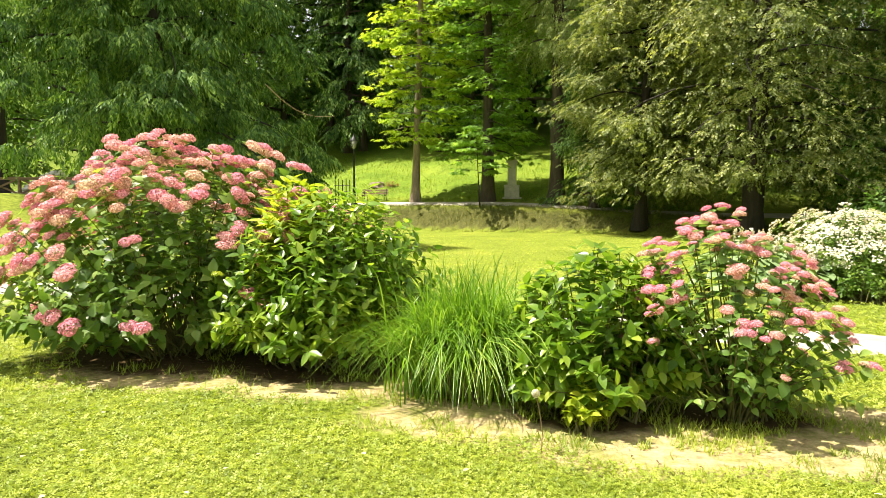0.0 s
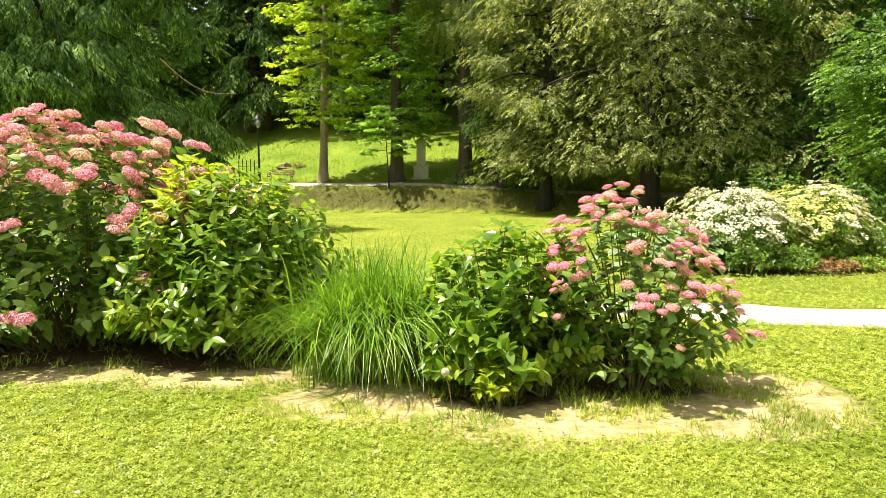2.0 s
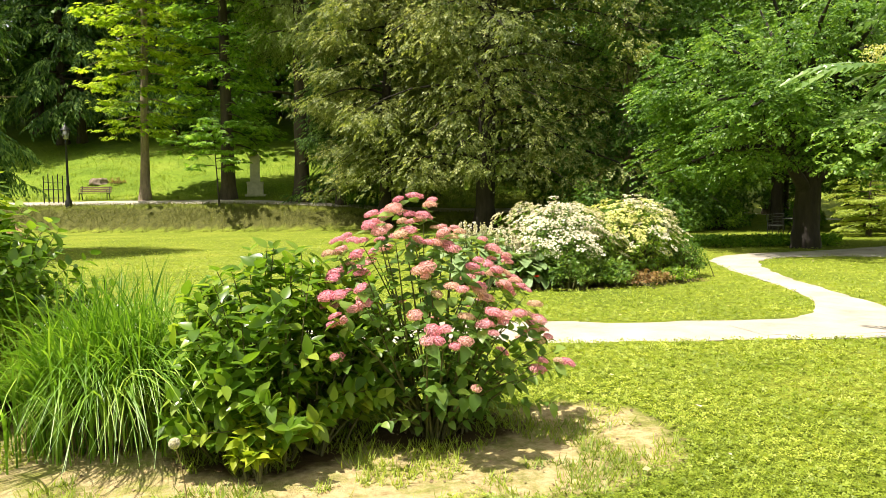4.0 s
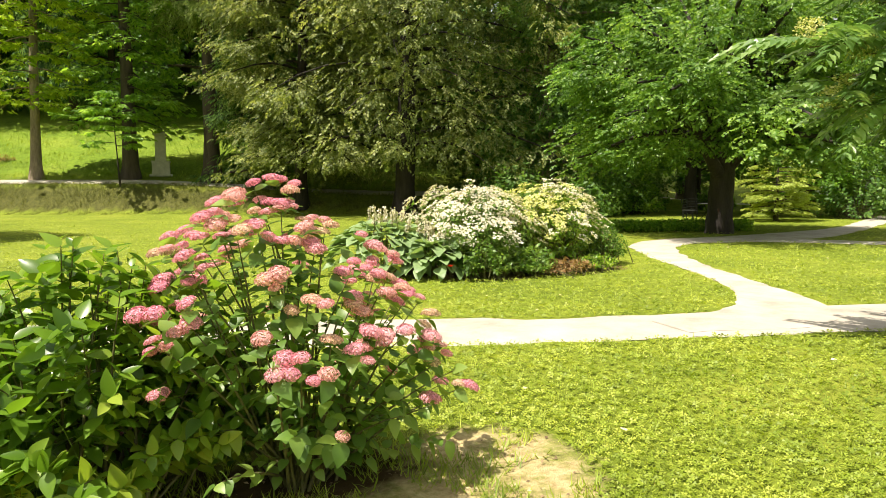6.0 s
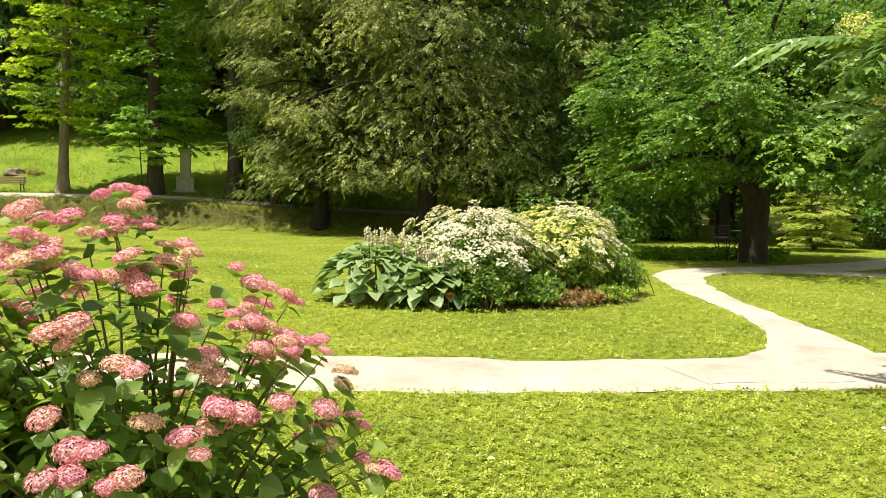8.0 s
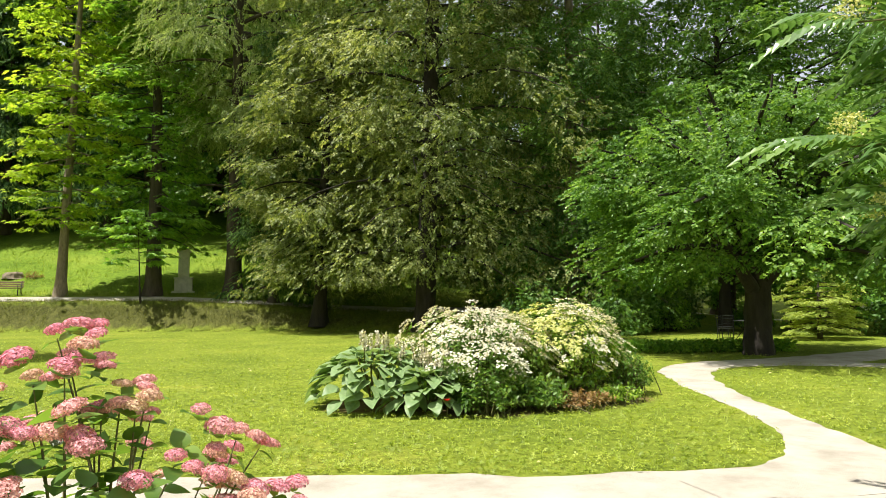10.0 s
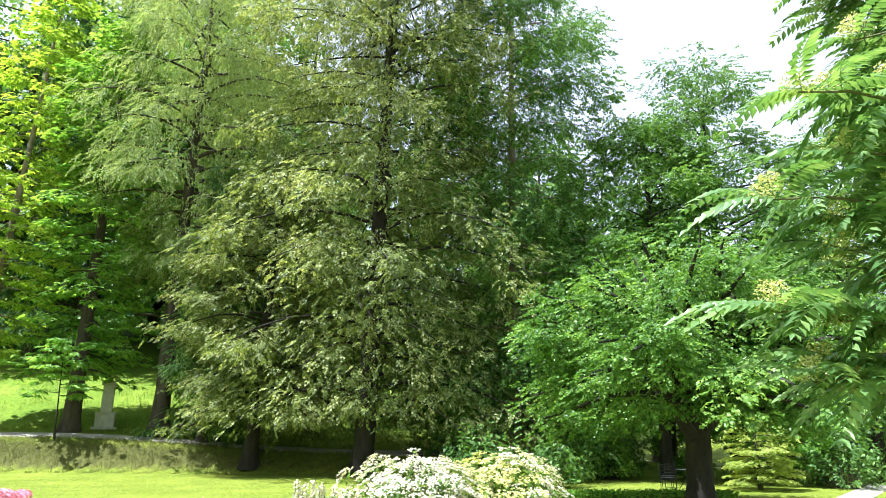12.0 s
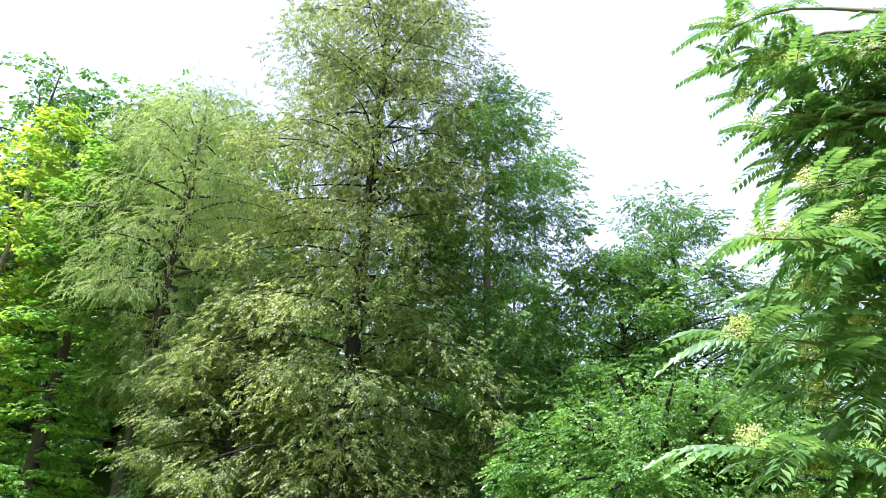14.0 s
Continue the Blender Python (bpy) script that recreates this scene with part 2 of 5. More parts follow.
# ---- mesh tools ----
def make_mesh(name, verts, faces, mats, idx=None, shade=False):
    verts, faces = np.asarray(verts, np.float32), np.asarray(faces, np.int32)
    k = faces.shape[1]
    me = bpy.data.meshes.new(name)
    me.vertices.add(len(verts))
    me.vertices.foreach_set("co", verts.ravel())
    me.loops.add(faces.size)
    me.loops.foreach_set("vertex_index", faces.ravel())
    me.polygons.add(len(faces))
    me.polygons.foreach_set("loop_start", np.arange(0, faces.size, k, dtype=np.int32))
    me.polygons.foreach_set("loop_total", np.full(len(faces), k, np.int32))
    for m in mats if isinstance(mats, (list, tuple)) else [mats]:
        me.materials.append(m)
    if idx is not None:
        me.polygons.foreach_set("material_index", np.asarray(idx, np.int32))
    me.polygons.foreach_set("use_smooth", np.full(len(faces), bool(shade)))
    me.update(calc_edges=True)
    me.validate()
    return me


def part(name, data, material, parent, label="", shade=True):
    """One mesh object under a thing or a part: data is a bmesh, a mesh, or (verts, faces)."""
    if isinstance(data, bmesh.types.BMesh):
        me = bpy.data.meshes.new(name)
        data.to_mesh(me)
        data.free()
        me.materials.append(material)
    elif isinstance(data, bpy.types.Mesh):
        me = data
    else:
        me = make_mesh(name, data[0], data[1], material, None, shade)
    ob = new(name, me)
    ob.parent = parent
    if label:
        ob["label"] = label
    return ob


def thing(name, x, y, z, label, category, group="", kind="", rz=0.0):
    ob = new(name)
    ob.empty_display_size = 0.2
    ob.matrix_world = pose(x, y, z, 0, 0, rz)
    return tagged(ob, label, category, group, kind)


def join(pieces):
    vs, fs, o = [], [], 0
    for v, f in pieces:
        vs.append(np.asarray(v, float))
        fs.append(np.asarray(f, int) + o)
        o += len(v)
    return np.vstack(vs), np.vstack(fs)


def tube(pts, radii, sides=6, cap=True):
    """A tapering tube of quads along points."""
    pts, radii = np.asarray(pts, float), np.asarray(radii, float)
    d = np.gradient(pts, axis=0)
    d /= np.linalg.norm(d, axis=1)[:, None] + 1e-9
    ref = np.where(np.abs(d[:, 2:3]) > 0.9, np.array([[1.0, 0, 0]]), np.array([[0, 0, 1.0]]))
    if np.ptp(ref[:, 0]) > 0:
        ref = np.tile([[0.3, 0.95, 0.05]], (len(pts), 1))
    a = np.cross(d, ref)
    a /= np.linalg.norm(a, axis=1)[:, None] + 1e-9
    b = np.cross(a, d)
    th = np.arange(sides) / sides * 2 * np.pi
    ring = a[:, None] * np.cos(th)[None, :, None] + b[:, None] * np.sin(th)[None, :, None]
    v = (pts[:, None] + ring * radii[:, None, None]).reshape(-1, 3)
    f = []
    for i in range(len(pts) - 1):
        for j in range(sides):
            k = (j + 1) % sides
            f.append((i * sides + j, (i + 1) * sides + j, (i + 1) * sides + k, i * sides + k))
    return v, np.array(f)


def unit(a):
    return a / (np.linalg.norm(a, axis=-1, keepdims=True) + 1e-9)


def scatter(tmpl, pos, dirs, ups, scale):
    """Copies of a template (y along dirs, z towards ups) at the places."""
    tv, tf = tmpl
    y = unit(dirs)
    x = unit(np.cross(y, ups))
    z = np.cross(x, y)
    s = np.asarray(scale)
    s = s[:, None, None] if s.ndim == 1 else s[:, None, :]
    t = tv[None] * s
    v = pos[:, None] + t[..., 0:1] * x[:, None] + t[..., 1:2] * y[:, None] + t[..., 2:3] * z[:, None]
    f = tf[None] + (np.arange(len(pos)) * len(tv))[:, None, None]
    return v.reshape(-1, 3), f.reshape(-1, tf.shape[1])


def ovate(w=0.3, droop=0.18, fold=0.07, rows=6):
    """A folded, drooping leaf of length 1 with a rounded base and a pointed tip."""
    v, f = [], []
    for i in range(rows + 1):
        t = i / rows
        half = w * 1.12 * math.sin(math.pi * t ** 0.75) ** 0.8 * (1 - 0.25 * t)
        z = -droop * t * t
        v += [(-half, t, z + fold * half / w), (0, t, z), (half, t, z + fold * half / w)]
    for i in range(rows):
        a = i * 3
        if 0 < i < rows - 1:
            f += [(a, a + 1, a + 4), (a, a + 4, a + 3), (a + 1, a + 2, a + 5), (a + 1, a + 5, a + 4)]
        elif i == 0:
            f += [(a + 1, a + 4, a + 3), (a + 1, a + 5, a + 4)]
        else:
            f += [(a, a + 1, a + 4), (a + 1, a + 2, a + 4)]
    return np.array(v), np.array(f)


def lance(w=0.14, droop=0.1):
    v = np.array([(0, 0, 0), (-w, .45, .04), (w, .45, .04), (0, 1, -droop), (0, .45, 0)])
    return v, np.array([(0, 4, 1), (0, 2, 4), (1, 4, 3), (4, 2, 3)])


def diamond(w=0.32):
    return np.array([(0, 0, 0), (-w, .5, .1), (w, .5, .1), (0, 1, -.05)]), np.array([(0, 3, 1), (0, 2, 3)])


def spray(rng, n=7, leaf=0.36, w=0.42, droop=0.25, spread=1.0):
    """A twig of n small leaves, of length 1."""
    t = np.linspace(0.12, 0.9, n)
    side = np.where(np.arange(n) % 2, 1.0, -1.0)
    pos = np.stack([side * 0.03, t, -droop * t * t], 1)
    dirs = np.stack([side * spread * (1.1 - t * 0.6), 0.45 + t * 0.5, -0.15 - rng.rand(n) * 0.5], 1)
    ups = np.stack([rng.randn(n) * .6, rng.randn(n) * .6, np.ones(n)], 1)
    return scatter(diamond(w), pos, dirs, ups, leaf * (0.75 + rng.rand(n) * 0.5))


def palm_spray(rng):
    """Hand-shaped leaf of five leaflets in a flat fan."""
    a = np.radians([-75, -38, 0, 38, 75])
    dirs = np.stack([np.sin(a), np.cos(a), np.full(5, -0.22)], 1)
    return scatter(diamond(0.2), np.zeros((5, 3)), dirs, np.tile([0, 0, 1.0], (5, 1)), np.array([.6, .85, 1, .85, .6]))


def needle_spray(rng):
    """Drooping spruce shoot: side twigs in a narrow comb along a hanging line."""
    n = 11
    t = np.linspace(0.04, 0.97, n)
    side = np.where(np.arange(n) % 2, 1.0, -1.0)
    pos = np.stack([rng.randn(n) * 0.02, t, -0.3 * t * t], 1)
    dirs = np.stack([side * (0.6 - 0.3 * t), np.full(n, 0.8), -0.4 - rng.rand(n) * 0.4], 1)
    return scatter(diamond(0.19), pos, dirs, np.stack([rng.randn(n) * .5, rng.randn(n) * .5, np.ones(n)], 1), 0.36 - 0.12 * t)


# ---- ground, paths ----
def soil_nodes(n, l, beds):
    """Ellipses of bare soil with ragged rims, as a mask from place."""
    tc = n.new("ShaderNodeTexCoord")
    w1, w2 = coords(n, l, 1.6, 3.0), coords(n, l, 9.0, 4.0)
    out = None
    for cx, cy, rx, ry in beds:
        mp = n.new("ShaderNodeMapping")
        mp.inputs["Location"].default_value = (-cx / rx, -cy / ry, 0)
        mp.inputs["Scale"].default_value = (1 / rx, 1 / ry, 0)
        l.new(tc.outputs["Object"], mp.inputs["Vector"])
        ln = n.new("ShaderNodeVectorMath")
        ln.operation = "LENGTH"
        l.new(mp.outputs[0], ln.inputs[0])
        if out is None:
            out = ln.outputs["Value"]
        else:
            mn = n.new("ShaderNodeMath")
            mn.operation = "MINIMUM"
            l.new(out, mn.inputs[0])
            l.new(ln.outputs["Value"], mn.inputs[1])
            out = mn.outputs[0]
    for z, k in ((w1, 0.7), (w2, 0.55)):
        ad = n.new("ShaderNodeMath")
        ad.operation = "MULTIPLY_ADD"
        ad.inputs[1].default_value = k
        l.new(z.outputs["Fac"], ad.inputs[0])
        l.new(out, ad.inputs[2])
        out = ad.outputs[0]
    mr = n.new("ShaderNodeMapRange")
    mr.inputs["From Min"].default_value, mr.inputs["From Max"].default_value = 1.72, 1.42
    l.new(out, mr.inputs["Value"])
    return mr.outputs[0]


def lawn_mat():
    m, n, l, p = nodes_of("lawn")
    a, b, c = coords(n, l, 0.35, 4.0), coords(n, l, 6.0, 6.0, 0.7), coords(n, l, 60.0, 5.0, 0.75)
    big = ramp(n, [(0.3, (0.14, 0.195, 0.018)), (0.55, (0.22, 0.275, 0.03)), (0.75, (0.31, 0.33, 0.05))])
    l.new(a.outputs["Fac"], big.inputs["Fac"])
    mid = ramp(n, [(0.3, (0.5, 0.54, 0.45)), (0.58, (1.05, 1.05, 1.0)), (0.75, (1.5, 1.3, 1.2))])
    l.new(b.outputs["Fac"], mid.inputs["Fac"])
    fine = ramp(n, [(0.3, (0.52, 0.56, 0.45)), (0.55, (1, 1, 1)), (0.75, (1.5, 1.45, 1.3))])
    l.new(c.outputs["Fac"], fine.inputs["Fac"])
    g = mixed(n, l, 1.0, mixed(n, l, 1.0, big.outputs["Color"], mid.outputs["Color"], "MULTIPLY"), fine.outputs["Color"], "MULTIPLY")
    # lusher, greener grass above the upper path
    tc = n.new("ShaderNodeTexCoord")
    high = n.new("ShaderNodeSeparateXYZ")
    l.new(tc.outputs["Object"], high.inputs[0])
    lush = n.new("ShaderNodeMapRange")
    lush.inputs["From Min"].default_value, lush.inputs["From Max"].default_value = 1.9, 2.5
    l.new(high.outputs["Z"], lush.inputs["Value"])
    g = mixed(n, l, lush.outputs[0], g, mixed(n, l, 1.0, g, (0.8, 0.98, 0.8), "MULTIPLY"))
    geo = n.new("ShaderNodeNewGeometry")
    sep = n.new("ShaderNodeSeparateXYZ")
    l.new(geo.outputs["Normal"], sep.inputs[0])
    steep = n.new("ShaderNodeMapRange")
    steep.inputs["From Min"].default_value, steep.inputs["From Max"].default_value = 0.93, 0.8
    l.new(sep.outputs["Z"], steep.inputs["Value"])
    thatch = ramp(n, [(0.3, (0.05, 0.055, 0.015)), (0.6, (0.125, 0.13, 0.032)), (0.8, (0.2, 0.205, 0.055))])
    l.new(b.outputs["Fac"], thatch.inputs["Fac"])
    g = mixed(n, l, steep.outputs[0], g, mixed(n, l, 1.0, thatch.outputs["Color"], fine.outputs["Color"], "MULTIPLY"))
    s1 = coords(n, l, 14.0, 6.0, 0.7)
    soil = ramp(n, [(0.25, (0.24, 0.17, 0.07)), (0.5, (0.46, 0.37, 0.18)), (0.75, (0.62, 0.53, 0.3))])
    l.new(s1.outputs["Fac"], soil.inputs["Fac"])
    mask = soil_nodes(n, l, SOIL)
    # grass creeping back over the worn soil in patches
    worn = n.new("ShaderNodeMapRange")
    worn.inputs["From Min"].default_value, worn.inputs["From Max"].default_value = 0.4, 0.54
    worn.inputs["To Min"].default_value = 0.3
    l.new(coords(n, l, 3.6, 7.0, 0.75).outputs["Fac"], worn.inputs["Value"])
    thin = n.new("ShaderNodeMath")
    thin.operation = "MULTIPLY"
    l.new(mask, thin.inputs[0])
    l.new(worn.outputs[0], thin.inputs[1])
    mask = thin.outputs[0]
    isl = soil_nodes(n, l, ISLAND)
    earth = mixed(n, l, 1.0, soil.outputs["Color"], (0.3, 0.27, 0.22), "MULTIPLY")
    # near-black soil: mould plus the shade below the shrubs, put into the colour
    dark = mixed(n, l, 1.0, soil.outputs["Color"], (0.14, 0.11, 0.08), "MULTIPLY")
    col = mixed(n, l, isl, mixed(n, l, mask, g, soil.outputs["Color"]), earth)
    col = mixed(n, l, soil_nodes(n, l, SHADED_MOULD), col, dark)
    l.new(col, p.inputs["Base Color"])
    p.inputs["Roughness"].default_value = 0.9
    p.inputs["Specular IOR Level"].default_value = 0.15
    bp = n.new("ShaderNodeBump")
    bp.inputs["Strength"].default_value, bp.inputs["Distance"].default_value = 0.7, 0.03
    l.new(c.outputs["Fac"], bp.inputs["Height"])
    l.new(bp.outputs["Normal"], p.inputs["Normal"])
    return m


def spaced(lo, hi, near0, near1, fine, grow):
    """Grid lines: fine between near0 and near1, widening outwards."""
    mid = list(np.arange(near0, near1, fine))
    s, x = fine, near1
    while x < hi:
        mid.append(x)
        s *= grow
        x += s
    s, x = fine, near0
    while x > lo:
        s *= grow
        x -= s
        mid.insert(0, x)
    return np.array(mid)


def build_ground():
    xs, ys = spaced(-900, 900, -30, 45, 0.6, 1.15), spaced(-900, 900, -4, 75, 0.6, 1.15)
    X, Y = np.meshgrid(xs, ys)
    Z = ground_z(X, Y)
    v = np.stack([X, Y, Z], -1).reshape(-1, 3)
    w = len(xs)
    i = np.arange(len(ys) - 1)[:, None] * w + np.arange(w - 1)[None]
    i = i.ravel()
    f = np.stack([i, i + 1, i + w + 1, i + w], 1)
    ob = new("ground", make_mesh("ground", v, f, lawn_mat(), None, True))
    tagged(ob, "sunlit mown lawn with bare sandy soil patches", "lawn", kind="structure")


def strip(line, lift, seed):
    """A path's sheet with ragged edges, following the ground."""
    d = np.gradient(line[:, :2], axis=0)
    d = unit(d)
    nrm = np.stack([-d[:, 1], d[:, 0]], 1)
    cols = []
    for s in (-1, -0.93, -0.5, 0, 0.5, 0.93, 1):
        jag = (np_noise(line[:, 0], line[:, 1] + s * 31, 2.5, seed) - 0.5) * 0.16 + (np_noise(line[:, 0], line[:, 1] + s * 17, 9, seed + 1) - 0.5) * 0.06
        off = s * line[:, 2] + (np.sign(s) * jag if abs(s) > 0.9 else 0)
        xy = line[:, :2] + nrm * np.asarray(off)[:, None]
        z = ground_z(xy[:, 0], xy[:, 1]) + (lift if abs(s) < 1 else -0.02)
        cols.append(np.column_stack([xy, z]))
    v = np.stack(cols, 1).reshape(-1, 3)
    f = [(i * 7 + j, i * 7 + j + 1, i * 7 + 8 + j, i * 7 + 7 + j) for i in range(len(line) - 1) for j in range(6)]
    return v, np.array(f)[:, ::-1]


M_GRAVEL = rough_mat("gravel", [(0.15, (0.25, 0.22, 0.165)), (0.5, (0.4, 0.37, 0.3)), (0.85, (0.52, 0.49, 0.42))], 1.4, 0.95, 0.5, 90)


def build_paths():
    for i, (name, line) in enumerate(PATH_LINES.items()):
        ob = new(name, make_mesh(name, *strip(line, 0.008 + 0.004 * i, 20 + i), M_GRAVEL, None, False))
        tagged(ob, "pale fine gravel footpath between lawns", "path", kind="structure")
    ob = new("upper_path", make_mesh("upper_path", *strip(upper_line(), 0.03, 40), M_GRAVEL, None, True))
    tagged(ob, "pale gravel footpath along the grassy bank", "path", kind="structure")


build_ground()
build_paths()


# ---- trees ----
def trunk_mesh(H, r, lean, rng, sides=12, flare=1.5, top=0.12):
    n = 14
    t = np.linspace(0, 1, n) ** 1.3
    wob = np.cumsum(rng.randn(n, 2) * 0.007 * H ** 0.5, axis=0) * t[:, None]
    pts = np.stack([lean[0] * t * H + wob[:, 0], lean[1] * t * H + wob[:, 1], t * H - 0.15], 1)
    rad = r * (top + (1 - top) * (1 - t) ** 0.8) * (1 + (flare - 1) * np.exp(-t * H / 0.7))
    v, f = tube(pts, rad, sides)
    ang = np.tile(np.arange(sides) / sides * 2 * np.pi, n)
    k = 1 + 0.1 * np.sin(ang * 4 + 1) * np.repeat(np.exp(-t * H / 1.5), sides) + 0.05 * rng.randn(n * sides)
    c = np.repeat(pts, sides, 0)
    return (c + (v - c) * k[:, None], f), pts, rad


def tree(name, label, x, y, H, r, profile, mat, bark, tmpl, limbs=40, per=120, size=0.5, lo=0.15, rise=0.15, droop=0.3,
         spread=0.38, thick=0.12, hang=0.5, lean=(0, 0), seed=1, fork=1.0, category="tree", group="", inner=0.25, sep=True, limb_r=0.3, clump=0, cr=0.4, flat=0.5, flare=1.5, top=0.12):
    """A tapered trunk, limbs in a spiral and a crown of leafy sprays on them."""
    rng = np.random.RandomState(seed)
    z = float(ground_z(x, y))
    ob = thing(name, x, y, z, label, category, group)
    tm, pts, rad = trunk_mesh(H * fork, r, lean, rng, flare=flare, top=top)
    part("trunk", tm, bark, ob)
    zs = pts[:, 2]
    P, D, S, twigs = [], [], [], []
    for i in range(limbs):
        u = lo + (1 - lo) * ((i + rng.rand()) / limbs)
        h = min(u * H, H * fork * 0.98)
        b = np.array([np.interp(h * 0.97, zs, pts[:, 0]), np.interp(h * 0.97, zs, pts[:, 1]), h * 0.97])
        L = profile(u) * (0.72 + 0.5 * rng.rand())
        az = i * 2.39996 + rng.randn() * 0.35
        out = np.array([math.cos(az), math.sin(az), 0])
        lat = np.array([-math.sin(az), math.cos(az), 0])
        extra = u * H - h
        s = np.linspace(0, 1, 6)
        bend = rng.randn() * 0.12
        line = b + out * (L * s)[:, None] + lat * (bend * L * s * s)[:, None]
        line[:, 2] += rise * L * s - droop * L * s * s + extra * s
        rr = max(0.015, min(0.5 * r, limb_r * np.interp(h, zs, rad) + 0.008 * L)) * (1 - 0.85 * s)
        tb = tube(line, rr, 5)
        if sep:
            part("limb", tb, bark, ob)
        else:
            twigs.append(tb)
        K = int(per * (0.3 + L / profile(0.5 * (lo + 1)) if profile(0.5) else 1) * (0.7 + 0.6 * rng.rand()))
        C = max(3, int(clump * (0.4 + L / 5.0))) if clump else K
        q = inner + (1 - inner) * rng.rand(C) ** 0.65
        w = spread * L * (1 - 0.45 * q) * np.clip(rng.randn(C) * 0.6, -1.2, 1.2)
        p = b + out * (L * q)[:, None] + lat * (bend * L * q * q + w)[:, None]
        p[:, 2] += rise * L * q - droop * L * q * q + extra * q - np.abs(w) * droop * 0.5 + rng.randn(C) * thick * (0.4 + 0.3 * L)
        if clump:
            who = rng.randint(0, C, K)
            o = np.clip(rng.randn(K, 3), -1.7, 1.7) * np.array([cr, cr, cr * flat]) * (0.6 + 0.7 * rng.rand(C))[who][:, None]
            p = p[who] + o
            d = unit(o) * 0.9 + out * 0.55 + rng.randn(K, 3) * 0.25
            d[:, 2] = d[:, 2] * 0.5 - hang * (0.25 + 0.75 * rng.rand(K))
        else:
            p[:, 2] -= hang * rng.rand(K) ** 2 * 0.8
            d = out * (0.7 + 0.3 * rng.rand(K))[:, None] + lat * (np.sign(w) * 0.5 + rng.randn(K) * 0.4)[:, None]
            d[:, 2] = rise * 0.5 - hang * (0.3 + rng.rand(K))
        P.append(p), D.append(d), S.append(size * (0.65 + 0.7 * rng.rand(K)))
    if twigs:
        part("branchwork", join(twigs), bark, ob)["kind"] = "stuff"
    P, D, S = np.vstack(P), np.vstack(D), np.concatenate(S)
    up = np.tile([0, 0, 1.0], (len(P), 1)) + rng.randn(len(P), 3) * 0.25
    half = rng.rand(len(P)) < 0.5
    a, c = scatter(tmpl[0], P[half], D[half], up[half], S[half]), scatter(tmpl[1], P[~half], D[~half], up[~half], S[~half])
    crown = part("crown", join([a, c]), mat, ob, shade=False)
    crown["kind"] = "stuff"
    return ob


_r = np.random.RandomState(7)
T_LEAF = [spray(_r), spray(_r, 8, 0.33)]
T_DROOP = [spray(_r, 8, 0.3, 0.38, 0.35, 0.9), spray(_r, 8, 0.32, 0.36, 0.4, 0.8)]
T_WILLOW = [spray(_r, 11, 0.24, 0.2, 0.5, 0.6), spray(_r, 11, 0.25, 0.2, 0.6, 0.5)]
T_PALM = [palm_spray(_r), palm_spray(_r)]
T_NEEDLE = [needle_spray(_r), needle_spray(_r)]


def cone(R, e=0.8):
    return lambda u: R * max(0.06, (1 - u)) ** e


def dome(R, top=0.06):
    """Widest low in the crown, rounded at the top."""
    return lambda u: R * math.sqrt(max(top, 1 - ((u - 0.42) / 0.6) ** 2))


def column(R, top=0.75):
    """Full width from low down to near the top, then closing."""
    return lambda u: R * (0.82 + 0.18 * min(1, u / 0.15)) * (1.0 if u < top else math.sqrt(max(0.08, 1 - ((u - top) / (1.02 - top)) ** 2)))


def spire(R, top):
    """Narrow at the lowest boughs, full width above, closing towards the tip."""
    return lambda u: column(R, top)(u) * (0.7 + 0.3 * min(1, u / 0.35))


def layered(R0, R1, top):
    """Widest at the lowest boughs, narrowing slowly, then closing."""
    return lambda u: (R0 + (R1 - R0) * min(1, u / 0.5)) * (1.0 if u < top else math.sqrt(max(0.08, 1 - ((u - top) / (1.02 - top)) ** 2)))


def crowned(R, low, start):
    """Short twiggy boughs on the stem, a full dome above."""
    return lambda u: R * low if u < start - 0.08 else R * math.sqrt(max(0.1, 1 - ((u - 0.66) / 0.36) ** 2))


